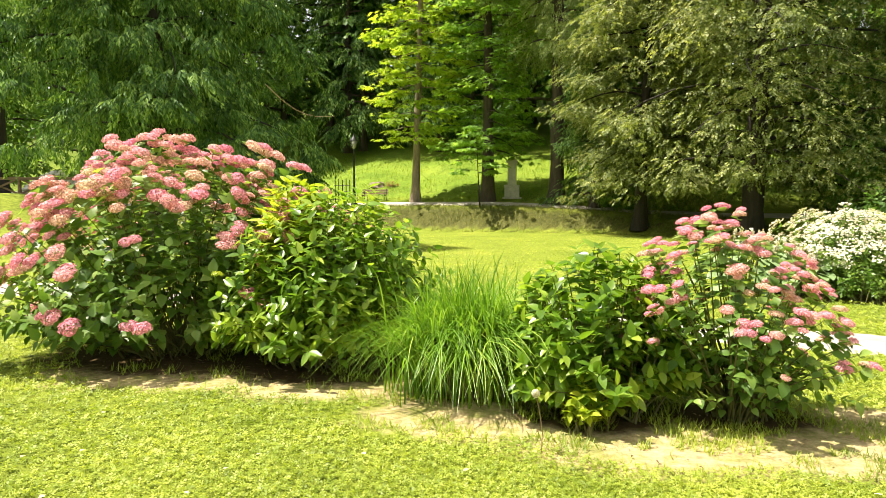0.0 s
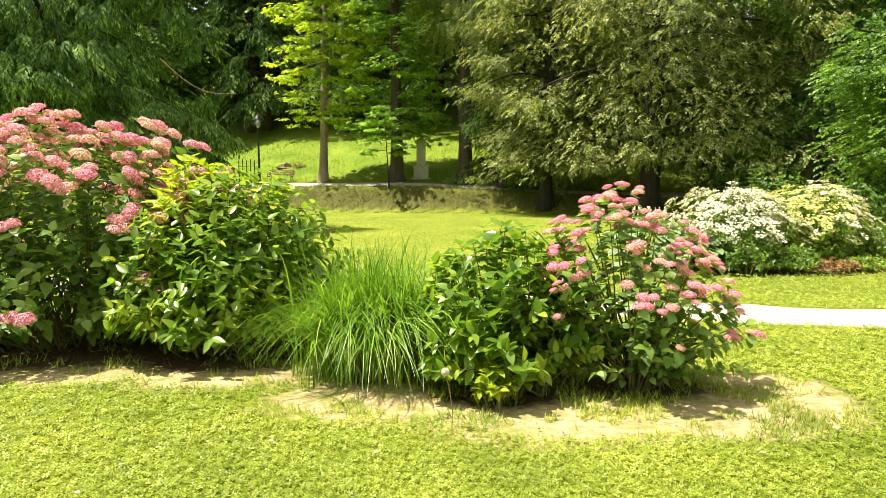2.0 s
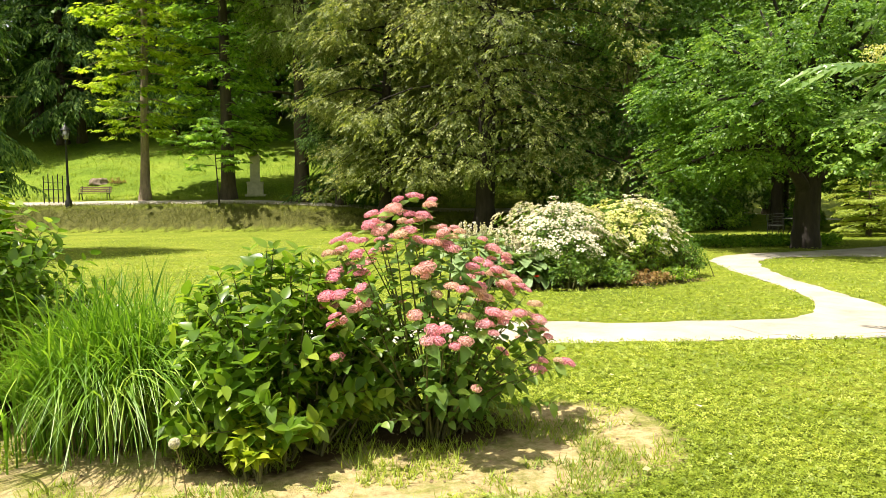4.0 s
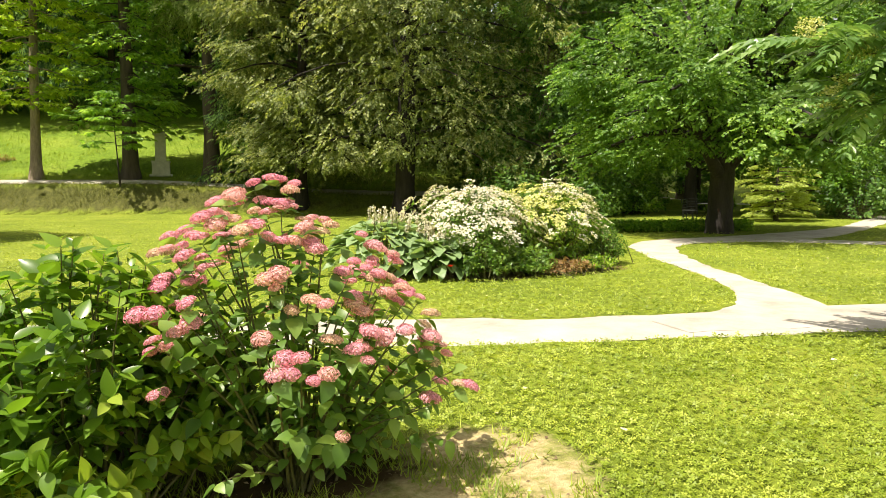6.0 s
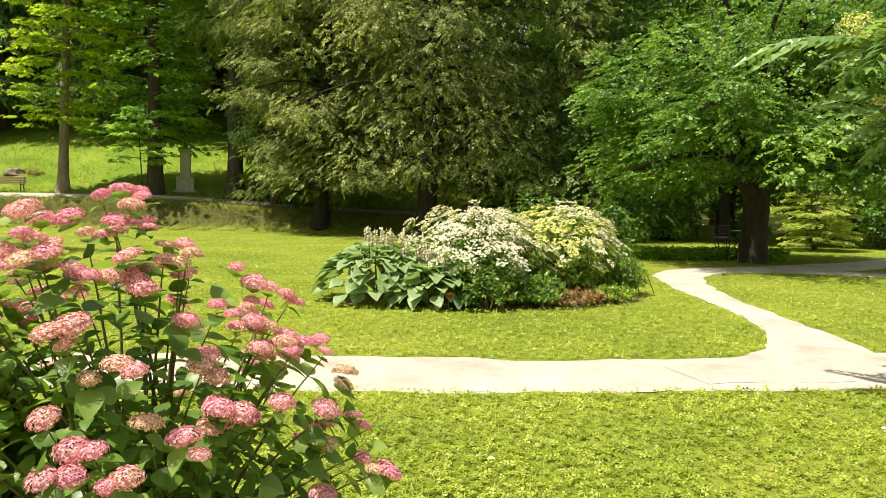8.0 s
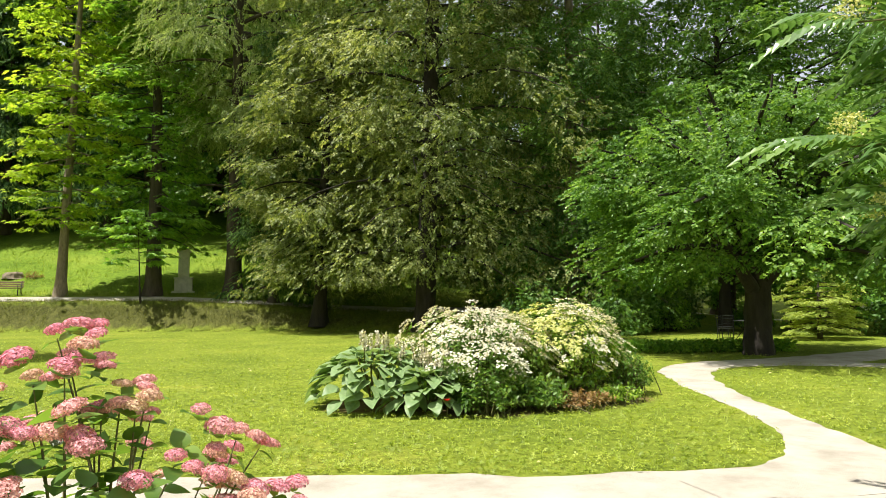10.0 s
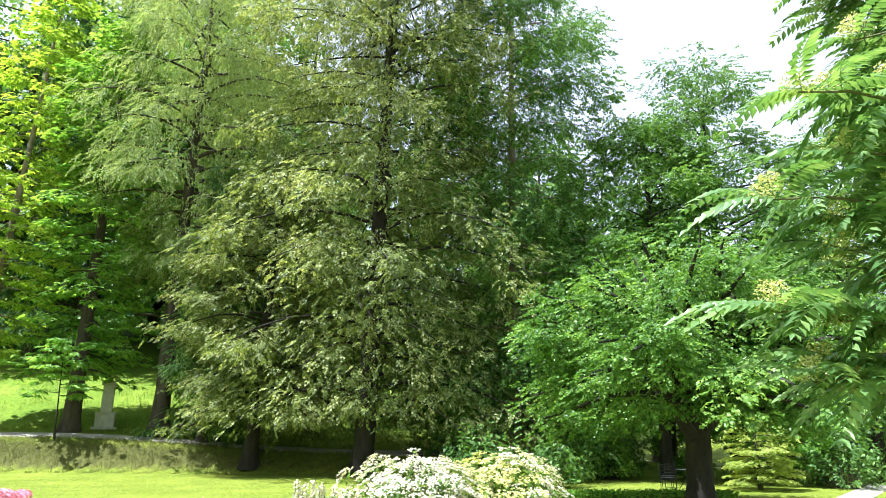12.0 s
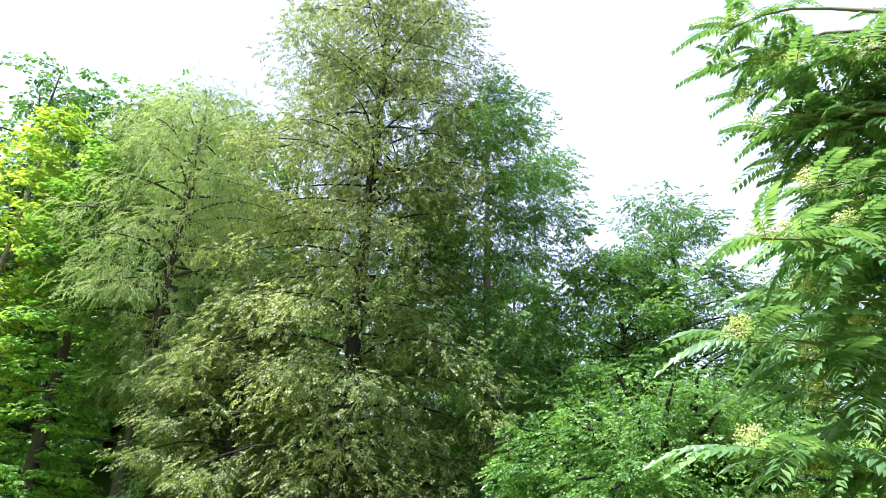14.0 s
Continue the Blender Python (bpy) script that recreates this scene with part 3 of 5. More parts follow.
def build_trees():
    # big drooping spruces over the left of the lawn
    first = tree("spruce_tree", "tall dark spruce with drooping boughs", -10.7, 25.5, 24, 0.36, cone(6.7, 0.6), L_SPRUCE, M_BARK_DARK, T_NEEDLE, 86, 150, 0.62, 0.15, 0.3, 0.5, 0.55, 0.02, 1.25, seed=2, category="spruce", clump=11, cr=0.28, flat=0.35, inner=0.1, limb_r=0.08)
    tree("spruce_tree", "tall dark spruce with drooping boughs", -26.3, 40, 28, 0.5, cone(8.0, 0.75), L_SPRUCE, M_BARK_DARK, T_NEEDLE, 60, 70, 0.8, 0.24, 0.2, 0.45, 0.34, 0.06, 1.0, seed=3, category="spruce", clump=9, cr=0.6, flat=0.5)
    q = np.linspace(0, 1, 8)
    part("dead_branch", tube(np.stack([5.5 + 2.0 * q, -5.6 + 0.2 * q, 5.1 - 0.9 * q - 0.35 * np.sin(np.pi * q)], 1), 0.013 - 0.008 * q, 5), M_DRY, first, "bare pale dead branch")
    # slim bright trees above the upper path
    tree("chestnut_tree", "slim tree with bright yellow-green layered leaves", -1.95, 47.6, 30, 0.27, spire(3.1, 0.45), L_YELLOW, M_BARK_PALE, T_PALM, 88, 75, 0.3, 0.14, 0.12, 0.42, 0.42, 0.02, 0.4, seed=4, lean=(0.03, 0), limb_r=0.12, clump=7, cr=0.42, flat=0.1)
    tree("chestnut_tree", "slim tree with fresh green layered leaves", 3.0, 45.2, 27, 0.4, spire(3.5, 0.45), L_CHEST, M_BARK, T_PALM, 90, 80, 0.3, 0.13, 0.12, 0.42, 0.42, 0.02, 0.4, seed=5, limb_r=0.12, clump=7, cr=0.45, flat=0.1)
    tree("sapling", "slender young tree beside the gravel path", 2.35, 42.9, 5.4, 0.045, dome(1.4), L_CHEST, M_BARK_DARK, T_PALM, 16, 24, 0.28, 0.4, 0.2, 0.25, seed=6, lean=(-0.06, 0), clump=5, cr=0.3, flat=0.12)
    # tall willow-like tree with the thick rough trunk
    tree("willow_tree", "tall pale-leaved tree with a thick rough trunk", 7.25, 43.0, 31, 0.46, crowned(6.6, 0.35, 0.5), L_WILLOW, M_BARK, T_WILLOW, 76, 130, 0.7, 0.3, 0.3, 0.45, 0.4, 0.14, 0.9, seed=7, clump=9, cr=0.65, flat=0.7)
    # conifer beside it and the drooping elms in the middle
    tree("yew_tree", "dense dark conifer reaching down to the bank", 9.3, 41.0, 16.5, 0.3, cone(2.7, 0.5), L_SPRUCE, M_BARK, T_NEEDLE, 56, 95, 0.42, 0.03, 0.15, 0.3, 0.4, 0.1, 0.9, seed=8, clump=12, cr=0.35, flat=0.7)
    tree("elm_tree", "low elm with a leaning trunk and drooping sprays", 11.0, 37.6, 16, 0.36, dome(4.3), L_OLIVE, M_BARK_DARK, T_DROOP, 54, 200, 0.34, 0.15, 0.25, 0.45, 0.5, 0.12, 0.55, lean=(0.03, 0.0), seed=9, clump=8, cr=0.46, flat=0.45, limb_r=0.2)
    tree("elm_tree", "very tall elm with dense drooping olive foliage", 15.4, 33.6, 43, 0.5, layered(7.6, 6.8, 0.88), L_OLIVE, M_BARK_DARK, T_DROOP, 150, 195, 0.39, 0.065, 0.3, 0.5, 0.5, 0.14, 0.75, seed=10, lean=(0.03, 0), clump=9, cr=0.62, flat=0.5, limb_r=0.09, inner=0.06)
    tree("elm_tree", "tall elm with a reddish trunk behind the shrubs", 23.3, 32.0, 33, 0.36, layered(7.0, 5.8, 0.65), L_DARK, M_BARK_PALE, T_DROOP, 90, 165, 0.46, 0.05, 0.22, 0.42, 0.45, 0.13, 0.6, seed=11, clump=8, cr=0.6, flat=0.5, limb_r=0.12, inner=0.1)
    # broad oak by the paths
    oak = tree("oak_tree", "broad spreading oak with a thick dark trunk", 18.45, 16.2, 8.0, 0.38, dome(4.6), L_OAK, M_BARK_DARK, T_LEAF, 64, 235, 0.26, 0.29, 0.42, 0.42, 0.5, 0.12, 0.35, seed=12, fork=0.45, limb_r=0.5, flare=1.3, top=0.85, clump=12, cr=0.36, flat=0.38)
    q = np.linspace(0, 1, 7)
    for ex, ey, ez, rr in ((-2.9, -1.0, 1.7, 0.2), (-1.0, 1.6, 2.6, 0.2), (2.4, -0.6, 2.3, 0.22), (0.9, -2.2, 2.2, 0.16), (2.0, 1.8, 2.4, 0.18)):
        part("limb", tube(np.stack([ex * q, ey * q, 1.75 + ez * q ** 0.8 + 0.12 * np.sin(q * 7 + ex)], 1), rr * (1.1 - 0.85 * q), 8), M_BARK_DARK, oak)
    tree("ash_tree", "tall airy tree with sky showing through it", 31.5, 25.0, 24, 0.34, dome(4.2), L_DARK, M_BARK_DARK, T_LEAF, 55, 110, 0.36, 0.2, 0.5, 0.3, 0.4, 0.2, 0.35, seed=13, fork=0.85, clump=8, cr=0.42, flat=0.45)
    tree("ash_tree", "tall airy tree with sky showing through it", 36.5, 21.0, 19, 0.3, dome(4.4), L_DARK, M_BARK_DARK, T_LEAF, 45, 110, 0.38, 0.14, 0.5, 0.3, 0.4, 0.2, 0.35, seed=16, fork=0.85, clump=8, cr=0.45, flat=0.45)
    tree("lime_tree", "leafy lime filling the gap behind the oak", 28.6, 26.8, 20.5, 0.3, dome(4.6), L_OAK, M_BARK_DARK, T_LEAF, 62, 120, 0.42, 0.12, 0.4, 0.4, 0.45, 0.15, 0.4, seed=17, fork=0.9, clump=9, cr=0.5, flat=0.42, limb_r=0.15)
    # dark wood on the hillside and round the garden: a few models repeated
    a = tree("forest_spruce", "dark forest spruce on the shaded hillside", -8, 68, 30, 0.35, cone(5.0, 0.7), L_SPRUCE, M_BARK, T_NEEDLE, 44, 26, 1.3, 0.08, 0.15, 0.4, 0.36, 0.08, 0.9, seed=14, category="spruce", group="hillside wood", sep=False)
    b = tree("forest_beech", "leafy forest tree at the edge of the garden", 4, 70, 28, 0.35, dome(6.0), L_DARK, M_BARK, T_LEAF, 44, 34, 0.95, 0.1, 0.3, 0.35, 0.4, 0.2, 0.5, seed=15, group="hillside wood", sep=False, clump=7, cr=0.85, flat=0.45)
    rng = np.random.RandomState(31)
    places = []
    for k in range(32):
        x = -46 + (k % 16) * 6.2 + rng.randn() * 1.2
        places.append((x, float(foot_y(x)) + 22 + (k // 16) * 9 + rng.randn() * 1.5, 0.85 + 0.35 * rng.rand(), a if rng.rand() < 0.5 else b))
    for x, y, sc in ((-20, 67, 0.9), (-12, 72, 1.3), (-4, 71, 1.45), (3, 70, 1.4), (9, 70, 1.45), (15, 62, 1.35), (-31, 60, 0.9), (-31, 46, 0.9), (-40, 40, 0.9), (33, 44, 0.75), (41, 38, 0.7), (49, 31, 0.7), (57, 24, 0.7), (63, 15, 0.7), (45, 43, 0.9), (55, 36, 0.9), (66, 28, 0.9), (74, 14, 0.9), (40, 30, 0.55), (52, 17, 0.5), (36, 33, 0.5), (43, 25, 0.45), (47, 10, 0.5), (60, 6, 0.7), (70, 3, 0.9), (30, 40, 0.6), (15, 50, 0.75), (21, 46, 0.7)):
        places.append((x, y, sc, b))
    for x, y, sc, model in places:
        copy_thing(model, pose(x, y, float(ground_z(x, y)), 0, 0, rng.rand() * 360) @ Matrix.Scale(sc, 4))


build_trees()


# ---- shrubs near the lawn ----
def dome_points(rng, n, rx, ry, h, zlo, bias=1.0, lobes=0.0):
    """Tips on an uneven dome."""
    az = rng.rand(n) * 2 * np.pi
    el = np.arcsin(np.clip(rng.rand(n) ** bias * 1.12 - 0.12, -0.12, 1))
    k = 0.86 + 0.2 * rng.rand(n)
    k *= 1 + 0.12 * np.sin(az * 3 + 1.3) + 0.07 * np.sin(az * 7)
    k *= 1 + lobes * (np.sin(az * 4 + 2.0 + el * 3) * np.cos(el * 5 + az) + 0.5 * np.sin(az * 9 + el * 7))
    x, y = rx * np.cos(az) * np.cos(el) * k, ry * np.sin(az) * np.cos(el) * k
    z = zlo + (h - zlo) * np.clip(np.sin(el), -.1, 1) * (0.9 + 0.14 * rng.rand(n)) * (0.35 * k + 0.65)
    return np.stack([x, y, np.maximum(z, 0.12)], 1), el


def bush(name, label, x, y, rx, ry, h, mat, n_stems, leaf_t, leaf_size, nodes=6, zlo=0.45, seed=1, category="shrub", stem=M_STEM,
         lift=0.25, lean=(0, 0), inner=0.35, root=0.16, bias=1.0, smooth_leaf=True, tiltx=0.0, lobes=0.0, splay=0.22):
    """Stems from a crown of roots to an uneven dome, leaves in pairs up each stem. Returns the thing, tips and their heights."""
    rng = np.random.RandomState(seed)
    ob = thing(name, x, y, float(ground_z(x, y)), label, category)
    tip, el = dome_points(rng, n_stems, rx, ry, h, zlo, bias, lobes)
    tip[:, 2] *= 1 + tiltx * tip[:, 0] / rx
    tip[:, 0] += lean[0] * tip[:, 2]
    tip[:, 1] += lean[1] * tip[:, 2]
    base = np.column_stack([rng.randn(n_stems, 2) * root, np.full(n_stems, -0.02)])
    base[:, 0] += tip[:, 0] * splay
    base[:, 1] += tip[:, 1] * splay
    mid = base * 0.45 + tip * 0.55
    mid[:, 2] = tip[:, 2] * 0.62 + 0.08
    stems, P, D = [], [], []
    for i in range(n_stems):
        t = np.linspace(0, 1, 6)[:, None]
        line = base[i] * (1 - t) ** 2 + 2 * mid[i] * t * (1 - t) + tip[i] * t * t
        if i % 2 == 0:
            stems.append(tube(line, 0.008 * (1.25 - t[:, 0]), 4))
        q = inner + (1 - inner) * (np.arange(nodes) + 0.3 * rng.rand(nodes)) / nodes
        q = np.append(np.clip(q, 0, 1), 0.99)[:, None]
        c = base[i] * (1 - q) ** 2 + 2 * mid[i] * q * (1 - q) + tip[i] * q * q
        tan = unit(2 * (1 - q) * (mid[i] - base[i]) + 2 * q * (tip[i] - mid[i]))
        a0 = rng.rand() * 6.28
        for side in (0, 1):
            ang = a0 + np.arange(len(q)) * 1.57 + side * 3.14 + rng.randn(len(q)) * 0.3
            e1 = unit(np.cross(tan, [0.3, 0.2, 0.9]))
            e2 = np.cross(tan, e1)
            d = e1 * np.cos(ang)[:, None] + e2 * np.sin(ang)[:, None] + tan * (0.35 + lift)
            P.append(c), D.append(d)
    P, D = np.vstack(P), np.vstack(D)
    D[:, 2] += rng.randn(len(D)) * 0.2 - 0.12
    up = np.column_stack([P[:, 0] * 0.35, P[:, 1] * 0.35, np.ones(len(P))]) + rng.randn(len(P), 3) * 0.3
    sz = leaf_size * (0.6 + 0.6 * rng.rand(len(P)))
    part("stem_clump", join(stems), stem, ob)["kind"] = "stuff"
    part("foliage", scatter(leaf_t, P, D, up, sz), mat, ob, shade=smooth_leaf)["kind"] = "stuff"
    return ob, tip, el, rng


def bloom_mesh(seed, n=170):
    """A lacy dome of small four-petalled florets on a short fan of stalks."""
    rng = np.random.RandomState(seed)
    k = np.arange(n) + 0.5
    el = np.arccos(1 - 1.25 * k / n)
    az = k * 2.39996
    nrm = np.stack([np.cos(az) * np.sin(el), np.sin(az) * np.sin(el), np.cos(el)], 1)
    pos = nrm * np.array([1.0, 1.0, 0.62]) * (0.85 + 0.25 * rng.rand(n))[:, None]
    a = np.radians([45, 135, 225, 315])
    petals = scatter(diamond(0.42), np.zeros((4, 3)), np.stack([np.cos(a), np.sin(a), np.full(4, 0.15)], 1), np.tile([0, 0, 1.0], (4, 1)), np.ones(4))
    tv = np.stack([petals[0][:, 0], petals[0][:, 2], petals[0][:, 1]], 1)
    return scatter((tv, petals[1]), pos, nrm + rng.randn(n, 3) * 0.25, rng.randn(n, 3), (0.165 + 0.07 * rng.rand(n)) * (95 / n) ** 0.42)


BLOOMS = [make_mesh("bloom", *bloom_mesh(s), M_HEAD) for s in (1, 2, 3, 4)]
FAR_BLOOMS = [make_mesh("far_bloom", *bloom_mesh(s, 90), M_HEAD) for s in (5, 6, 7, 8)]


def add_heads(ob, tip, rng, keep, size, pair=0.35, blooms=BLOOMS):
    for i in np.nonzero(keep)[0]:
        out = unit(np.array([tip[i, 0] * 0.5, tip[i, 1] * 0.5, 1.0]))
        for k in range(1 + (rng.rand() < pair)):
            hd = new("flower_head", blooms[rng.randint(4)])
            hd.parent = ob
            s = size * (0.65 + 0.5 * rng.rand())
            off = (0.03 * out + (0 if k == 0 else size * 1.5) * unit(np.append(rng.randn(2), -0.25)))
            q = Vector((0, 0, 1)).rotation_difference(Vector(unit(out + rng.randn(3) * 0.15)))
            hd.matrix_local = Matrix.LocRotScale(tip[i] + off, q, (s, s, s * (0.75 + 0.3 * rng.rand())))


def corymbs(ob, tip, rng, keep, size, mat, name="blossom"):
    """Flat clusters of small florets at the shoot tips, too many to count."""
    p = tip[keep]
    n = len(p)
    k = 26
    out = unit(np.column_stack([p[:, 0] * 0.6, p[:, 1] * 0.6, np.full(n, 0.9)]))
    e1 = unit(np.cross(out, [0.2, 0.9, 0.1]))
    e2 = np.cross(out, e1)
    r, a = size * np.sqrt(rng.rand(n, k)), rng.rand(n, k) * 6.283
    pos = p[:, None] + e1[:, None] * (r * np.cos(a))[..., None] + e2[:, None] * (r * np.sin(a))[..., None] + out[:, None] * (0.02 + 0.02 * rng.rand(n, k))[..., None]
    d = (e1[:, None] * np.cos(a)[..., None] + e2[:, None] * np.sin(a)[..., None]).reshape(-1, 3) + rng.randn(n * k, 3) * 0.3
    ups = np.repeat(out, k, 0) + rng.randn(n * k, 3) * 0.3
    part(name, scatter(diamond(0.45), pos.reshape(-1, 3), d, ups, 0.027 + 0.02 * rng.rand(n * k)), mat, ob, shade=False)["kind"] = "stuff"


def build_shrubs():
    ob, tip, el, rng = bush("hydrangea", "large hydrangea covered in faded pink flower heads", -2.78, 7.0, 1.85, 1.3, 2.2, L_HYD, 420, ovate(0.34, 0.22, 0.07, 4), 0.13, 7, 0.5, 41, "hydrangea")
    add_heads(ob, tip, rng, (tip[:, 2] > 0.95 + 0.6 * rng.rand(len(tip))) | ((tip[:, 0] < -0.7) & (tip[:, 2] > 0.75)) | (rng.rand(len(tip)) < 0.12), 0.076, 0.8, FAR_BLOOMS)
    part("yellow_bloom", make_mesh("yellow_bloom", *bloom_mesh(9, 40), L_GOLD), None, ob, "single yellow bloom").matrix_local = pose(0.85, -1.28, 0.93) @ Matrix.Scale(0.045, 4)
    bush("leafy_shrub", "dense green broadleaf shrub with yellow-green tips", -1.1, 6.5, 1.02, 0.95, 1.66, L_SHRUB, 430, ovate(0.24, 0.08), 0.118, 8, 0.4, 42)
    bush("leafy_shrub", "compact green broadleaf shrub with pale new leaves", 1.14, 4.93, 0.72, 0.6, 1.18, L_SHRUB, 260, ovate(0.27, 0.12), 0.108, 7, 0.3, 43)
    bush("golden_shrub", "young shrub with bright yellow-green shoots", -1.45, 6.45, 0.28, 0.26, 1.8, L_GOLD, 36, ovate(0.2, 0.12), 0.15, 5, 1.35, 45, inner=0.66, root=0.1)
    bush("golden_shrub", "low young shoot with bright yellow-green leaves", 0.94, 4.38, 0.13, 0.11, 0.36, L_GOLD, 18, ovate(0.26, 0.15), 0.085, 4, 0.12, 46, root=0.03)
    ob, tip, el, rng = bush("hydrangea", "open hydrangea with pink heads on thin stems", 2.1, 4.72, 0.82, 0.62, 1.38, L_HYD, 160, ovate(0.36, 0.3), 0.088, 5, 0.34, 44, "hydrangea", inner=0.24, tiltx=-0.25, bias=0.8, root=0.07, splay=0.1)
    add_heads(ob, tip, rng, (tip[:, 2] > 0.58) | (rng.rand(len(tip)) < 0.62), 0.045, 0.45)


def build_grass_clump():
    rng = np.random.RandomState(51)
    ob = thing("ornamental_grass", 0.24, 5.38, 0, "arching clump of fine green ornamental grass", "grass clump")
    pieces = []
    t = np.linspace(0, 1, 8)
    for i in range(2300):
        az = rng.rand() * 6.283
        L, reach = 0.9 + 0.58 * rng.rand(), 0.1 + 0.84 * rng.rand() ** 0.95
        out = np.array([math.cos(az), math.sin(az)])
        b = np.array([rng.randn() * 0.22, rng.randn() * 0.13]) + out * 0.05
        r = reach * t ** 1.7
        z = L * (t - (0.1 + 0.78 * reach) * t ** 2.8)
        sway = (rng.rand() - 0.5) * 0.5 * t * t
        c = np.column_stack([b[0] + out[0] * r - out[1] * sway, b[1] + out[1] * r + out[0] * sway, z])
        w = 0.008 * np.sin(np.pi * (0.12 + 0.88 * t)) ** 0.6 * (1 - t * 0.7) + 0.0006
        s = np.array([-out[1], out[0], 0.25])
        v = np.stack([c - s * w[:, None], c + s * w[:, None]], 1).reshape(-1, 3)
        k = np.arange(7) * 2
        pieces.append((v, np.stack([k, k + 1, k + 3, k + 2], 1)))
    part("blade_tuft", join(pieces), L_GRASS, ob, shade=True)["kind"] = "stuff"
    dead = []
    for i in range(340):
        az, L = rng.rand() * 6.283, 0.15 + 0.22 * rng.rand()
        b = np.array([rng.randn() * 0.2, rng.randn() * 0.16, 0.0])
        dead.append(tube(np.array([b, b + np.array([math.cos(az) * 0.05, math.sin(az) * 0.05, L * 0.6]), b + np.array([math.cos(az) * 0.16, math.sin(az) * 0.16, L])]), [0.003, 0.003, 0.001], 3))
    part("dry_thatch", join(dead), M_DRY, ob)["kind"] = "stuff"


def build_island():
    """The round bed across the path: plantain lilies, two flowering shrubs and edging plants."""
    rng = np.random.RandomState(61)
    # plantain lilies with big ribbed leaves
    leafs = []
    for k in range(3):
        m, w = 9, 5
        tv = []
        for i in range(m):
            t = i / (m - 1)
            half = 0.47 * math.sin(math.pi * min(1, t * 0.96 + 0.02)) ** 0.75 * (1 - 0.35 * t)
            for j in range(w):
                u = j / (w - 1) * 2 - 1
                tv.append((u * half, t, 0.12 * abs(u) * half * 3 - 0.32 * t * t + 0.02 * math.cos(u * 9 + k) + 0.03 * math.sin(t * 9 + k + u)))
        f = [(i * w + j, i * w + j + 1, (i + 1) * w + j + 1, (i + 1) * w + j) for i in range(m - 1) for j in range(w - 1)]
        leafs.append(make_mesh("hosta_leaf", tv, f, L_HOSTA, None, True))
    for cx, cy, n, R, hh in ((5.45, 12.0, 210, 0.8, 0.8), (6.1, 11.35, 130, 0.62, 0.55)):
        ob = thing("hosta", cx, cy, 0, "clump of large blue-green plantain lily leaves", "hosta", "plantain lilies")
        for i in range(n):
            q = (i + 0.5) / n
            az = i * 2.39996 + rng.randn() * 0.2
            r = min(0.98, 0.06 + 0.93 * q ** 0.55) * R
            h = hh * math.sqrt(max(0.05, 1 - (r / R) ** 2)) + 0.03 * rng.randn()
            lf = new("leaf", leafs[i % 3])
            lf.parent = ob
            sc = 0.21 + 0.13 * rng.rand()
            lf.matrix_local = Matrix.Translation((math.cos(az) * r, math.sin(az) * r, max(0.1, h))) @ Euler((0.5 - 0.7 * q + rng.randn() * 0.18, rng.randn() * 0.3, az - math.pi / 2)).to_matrix().to_4x4() @ Matrix.Scale(sc, 4)
        stems = [tube(np.array([(math.cos(a) * 0.05 * k, math.sin(a) * 0.05 * k, hh * 0.25 * k) for k in range(5)]) * np.array([1, 1, 0.8]), [0.012] * 5, 5) for a in np.arange(9) * 0.7]
        part("stalk_clump", join(stems), M_STEM, ob)["kind"] = "stuff"
        for i in range(13 if n > 60 else 3):
            a, r = rng.rand() * 6.28, 0.5 * rng.rand()
            b = np.array([math.cos(a) * r, math.sin(a) * r, hh * 0.7])
            top = b + np.array([rng.randn() * 0.08, rng.randn() * 0.08, 0.42 + 0.2 * rng.rand()])
            sp = part("flower_spike", tube(np.linspace(b, top, 4), [0.006] * 4, 4), M_STEM, ob)
            m = 44
            q = 0.6 + 0.4 * rng.rand(m)
            pos = b + (top - b) * q[:, None]
            d = rng.randn(m, 3) * 0.8 + np.array([0, 0, -0.2])
            part("bell", scatter(diamond(0.35), pos, d, rng.randn(m, 3), np.full(m, 0.05)), L_WHITE, sp, "pale bell flowers")["kind"] = "stuff"
    # the two flowering shrubs
    ob, tip, el, rg = bush("flowering_shrub", "rounded shrub smothered in white flower clusters", 7.1, 11.75, 1.3, 1.05, 1.46, L_HYD, 620, ovate(0.28, 0.15, 0.07, 4), 0.085, 5, 0.35, 62, root=0.2, inner=0.5, lobes=0.2)
    corymbs(ob, tip, rg, tip[:, 2] > 0.4 + 0.35 * rg.rand(len(tip)), 0.08, L_WHITE)
    ob, tip, el, rg = bush("flowering_shrub", "rounded shrub with cream and yellow-green flower clusters", 8.85, 11.95, 1.12, 1.0, 1.5, L_SHRUB, 520, ovate(0.28, 0.15, 0.07, 4), 0.085, 5, 0.4, 63, root=0.2, inner=0.5, lobes=0.2)
    left = tip[:, 0] < -0.1 + 0.35 * rg.randn(len(tip))
    high = tip[:, 2] > 0.48 + 0.35 * rg.rand(len(tip))
    corymbs(ob, tip, rg, left & high, 0.07, L_CREAM, "yellow_blossom")
    corymbs(ob, tip, rg, ~left & high, 0.072, L_WHITE)
    # edging plants
    bush("edging_shrub", "low dark green glossy shrub at the bed edge", 6.75, 10.75, 0.62, 0.42, 0.62, L_HYD, 190, ovate(0.3, 0.1, 0.07, 3), 0.075, 5, 0.2, 64)
    bush("edging_shrub", "low dark green glossy shrub at the bed edge", 7.6, 10.65, 0.42, 0.36, 0.48, L_HYD, 120, ovate(0.3, 0.1, 0.07, 3), 0.07, 5, 0.15, 65)
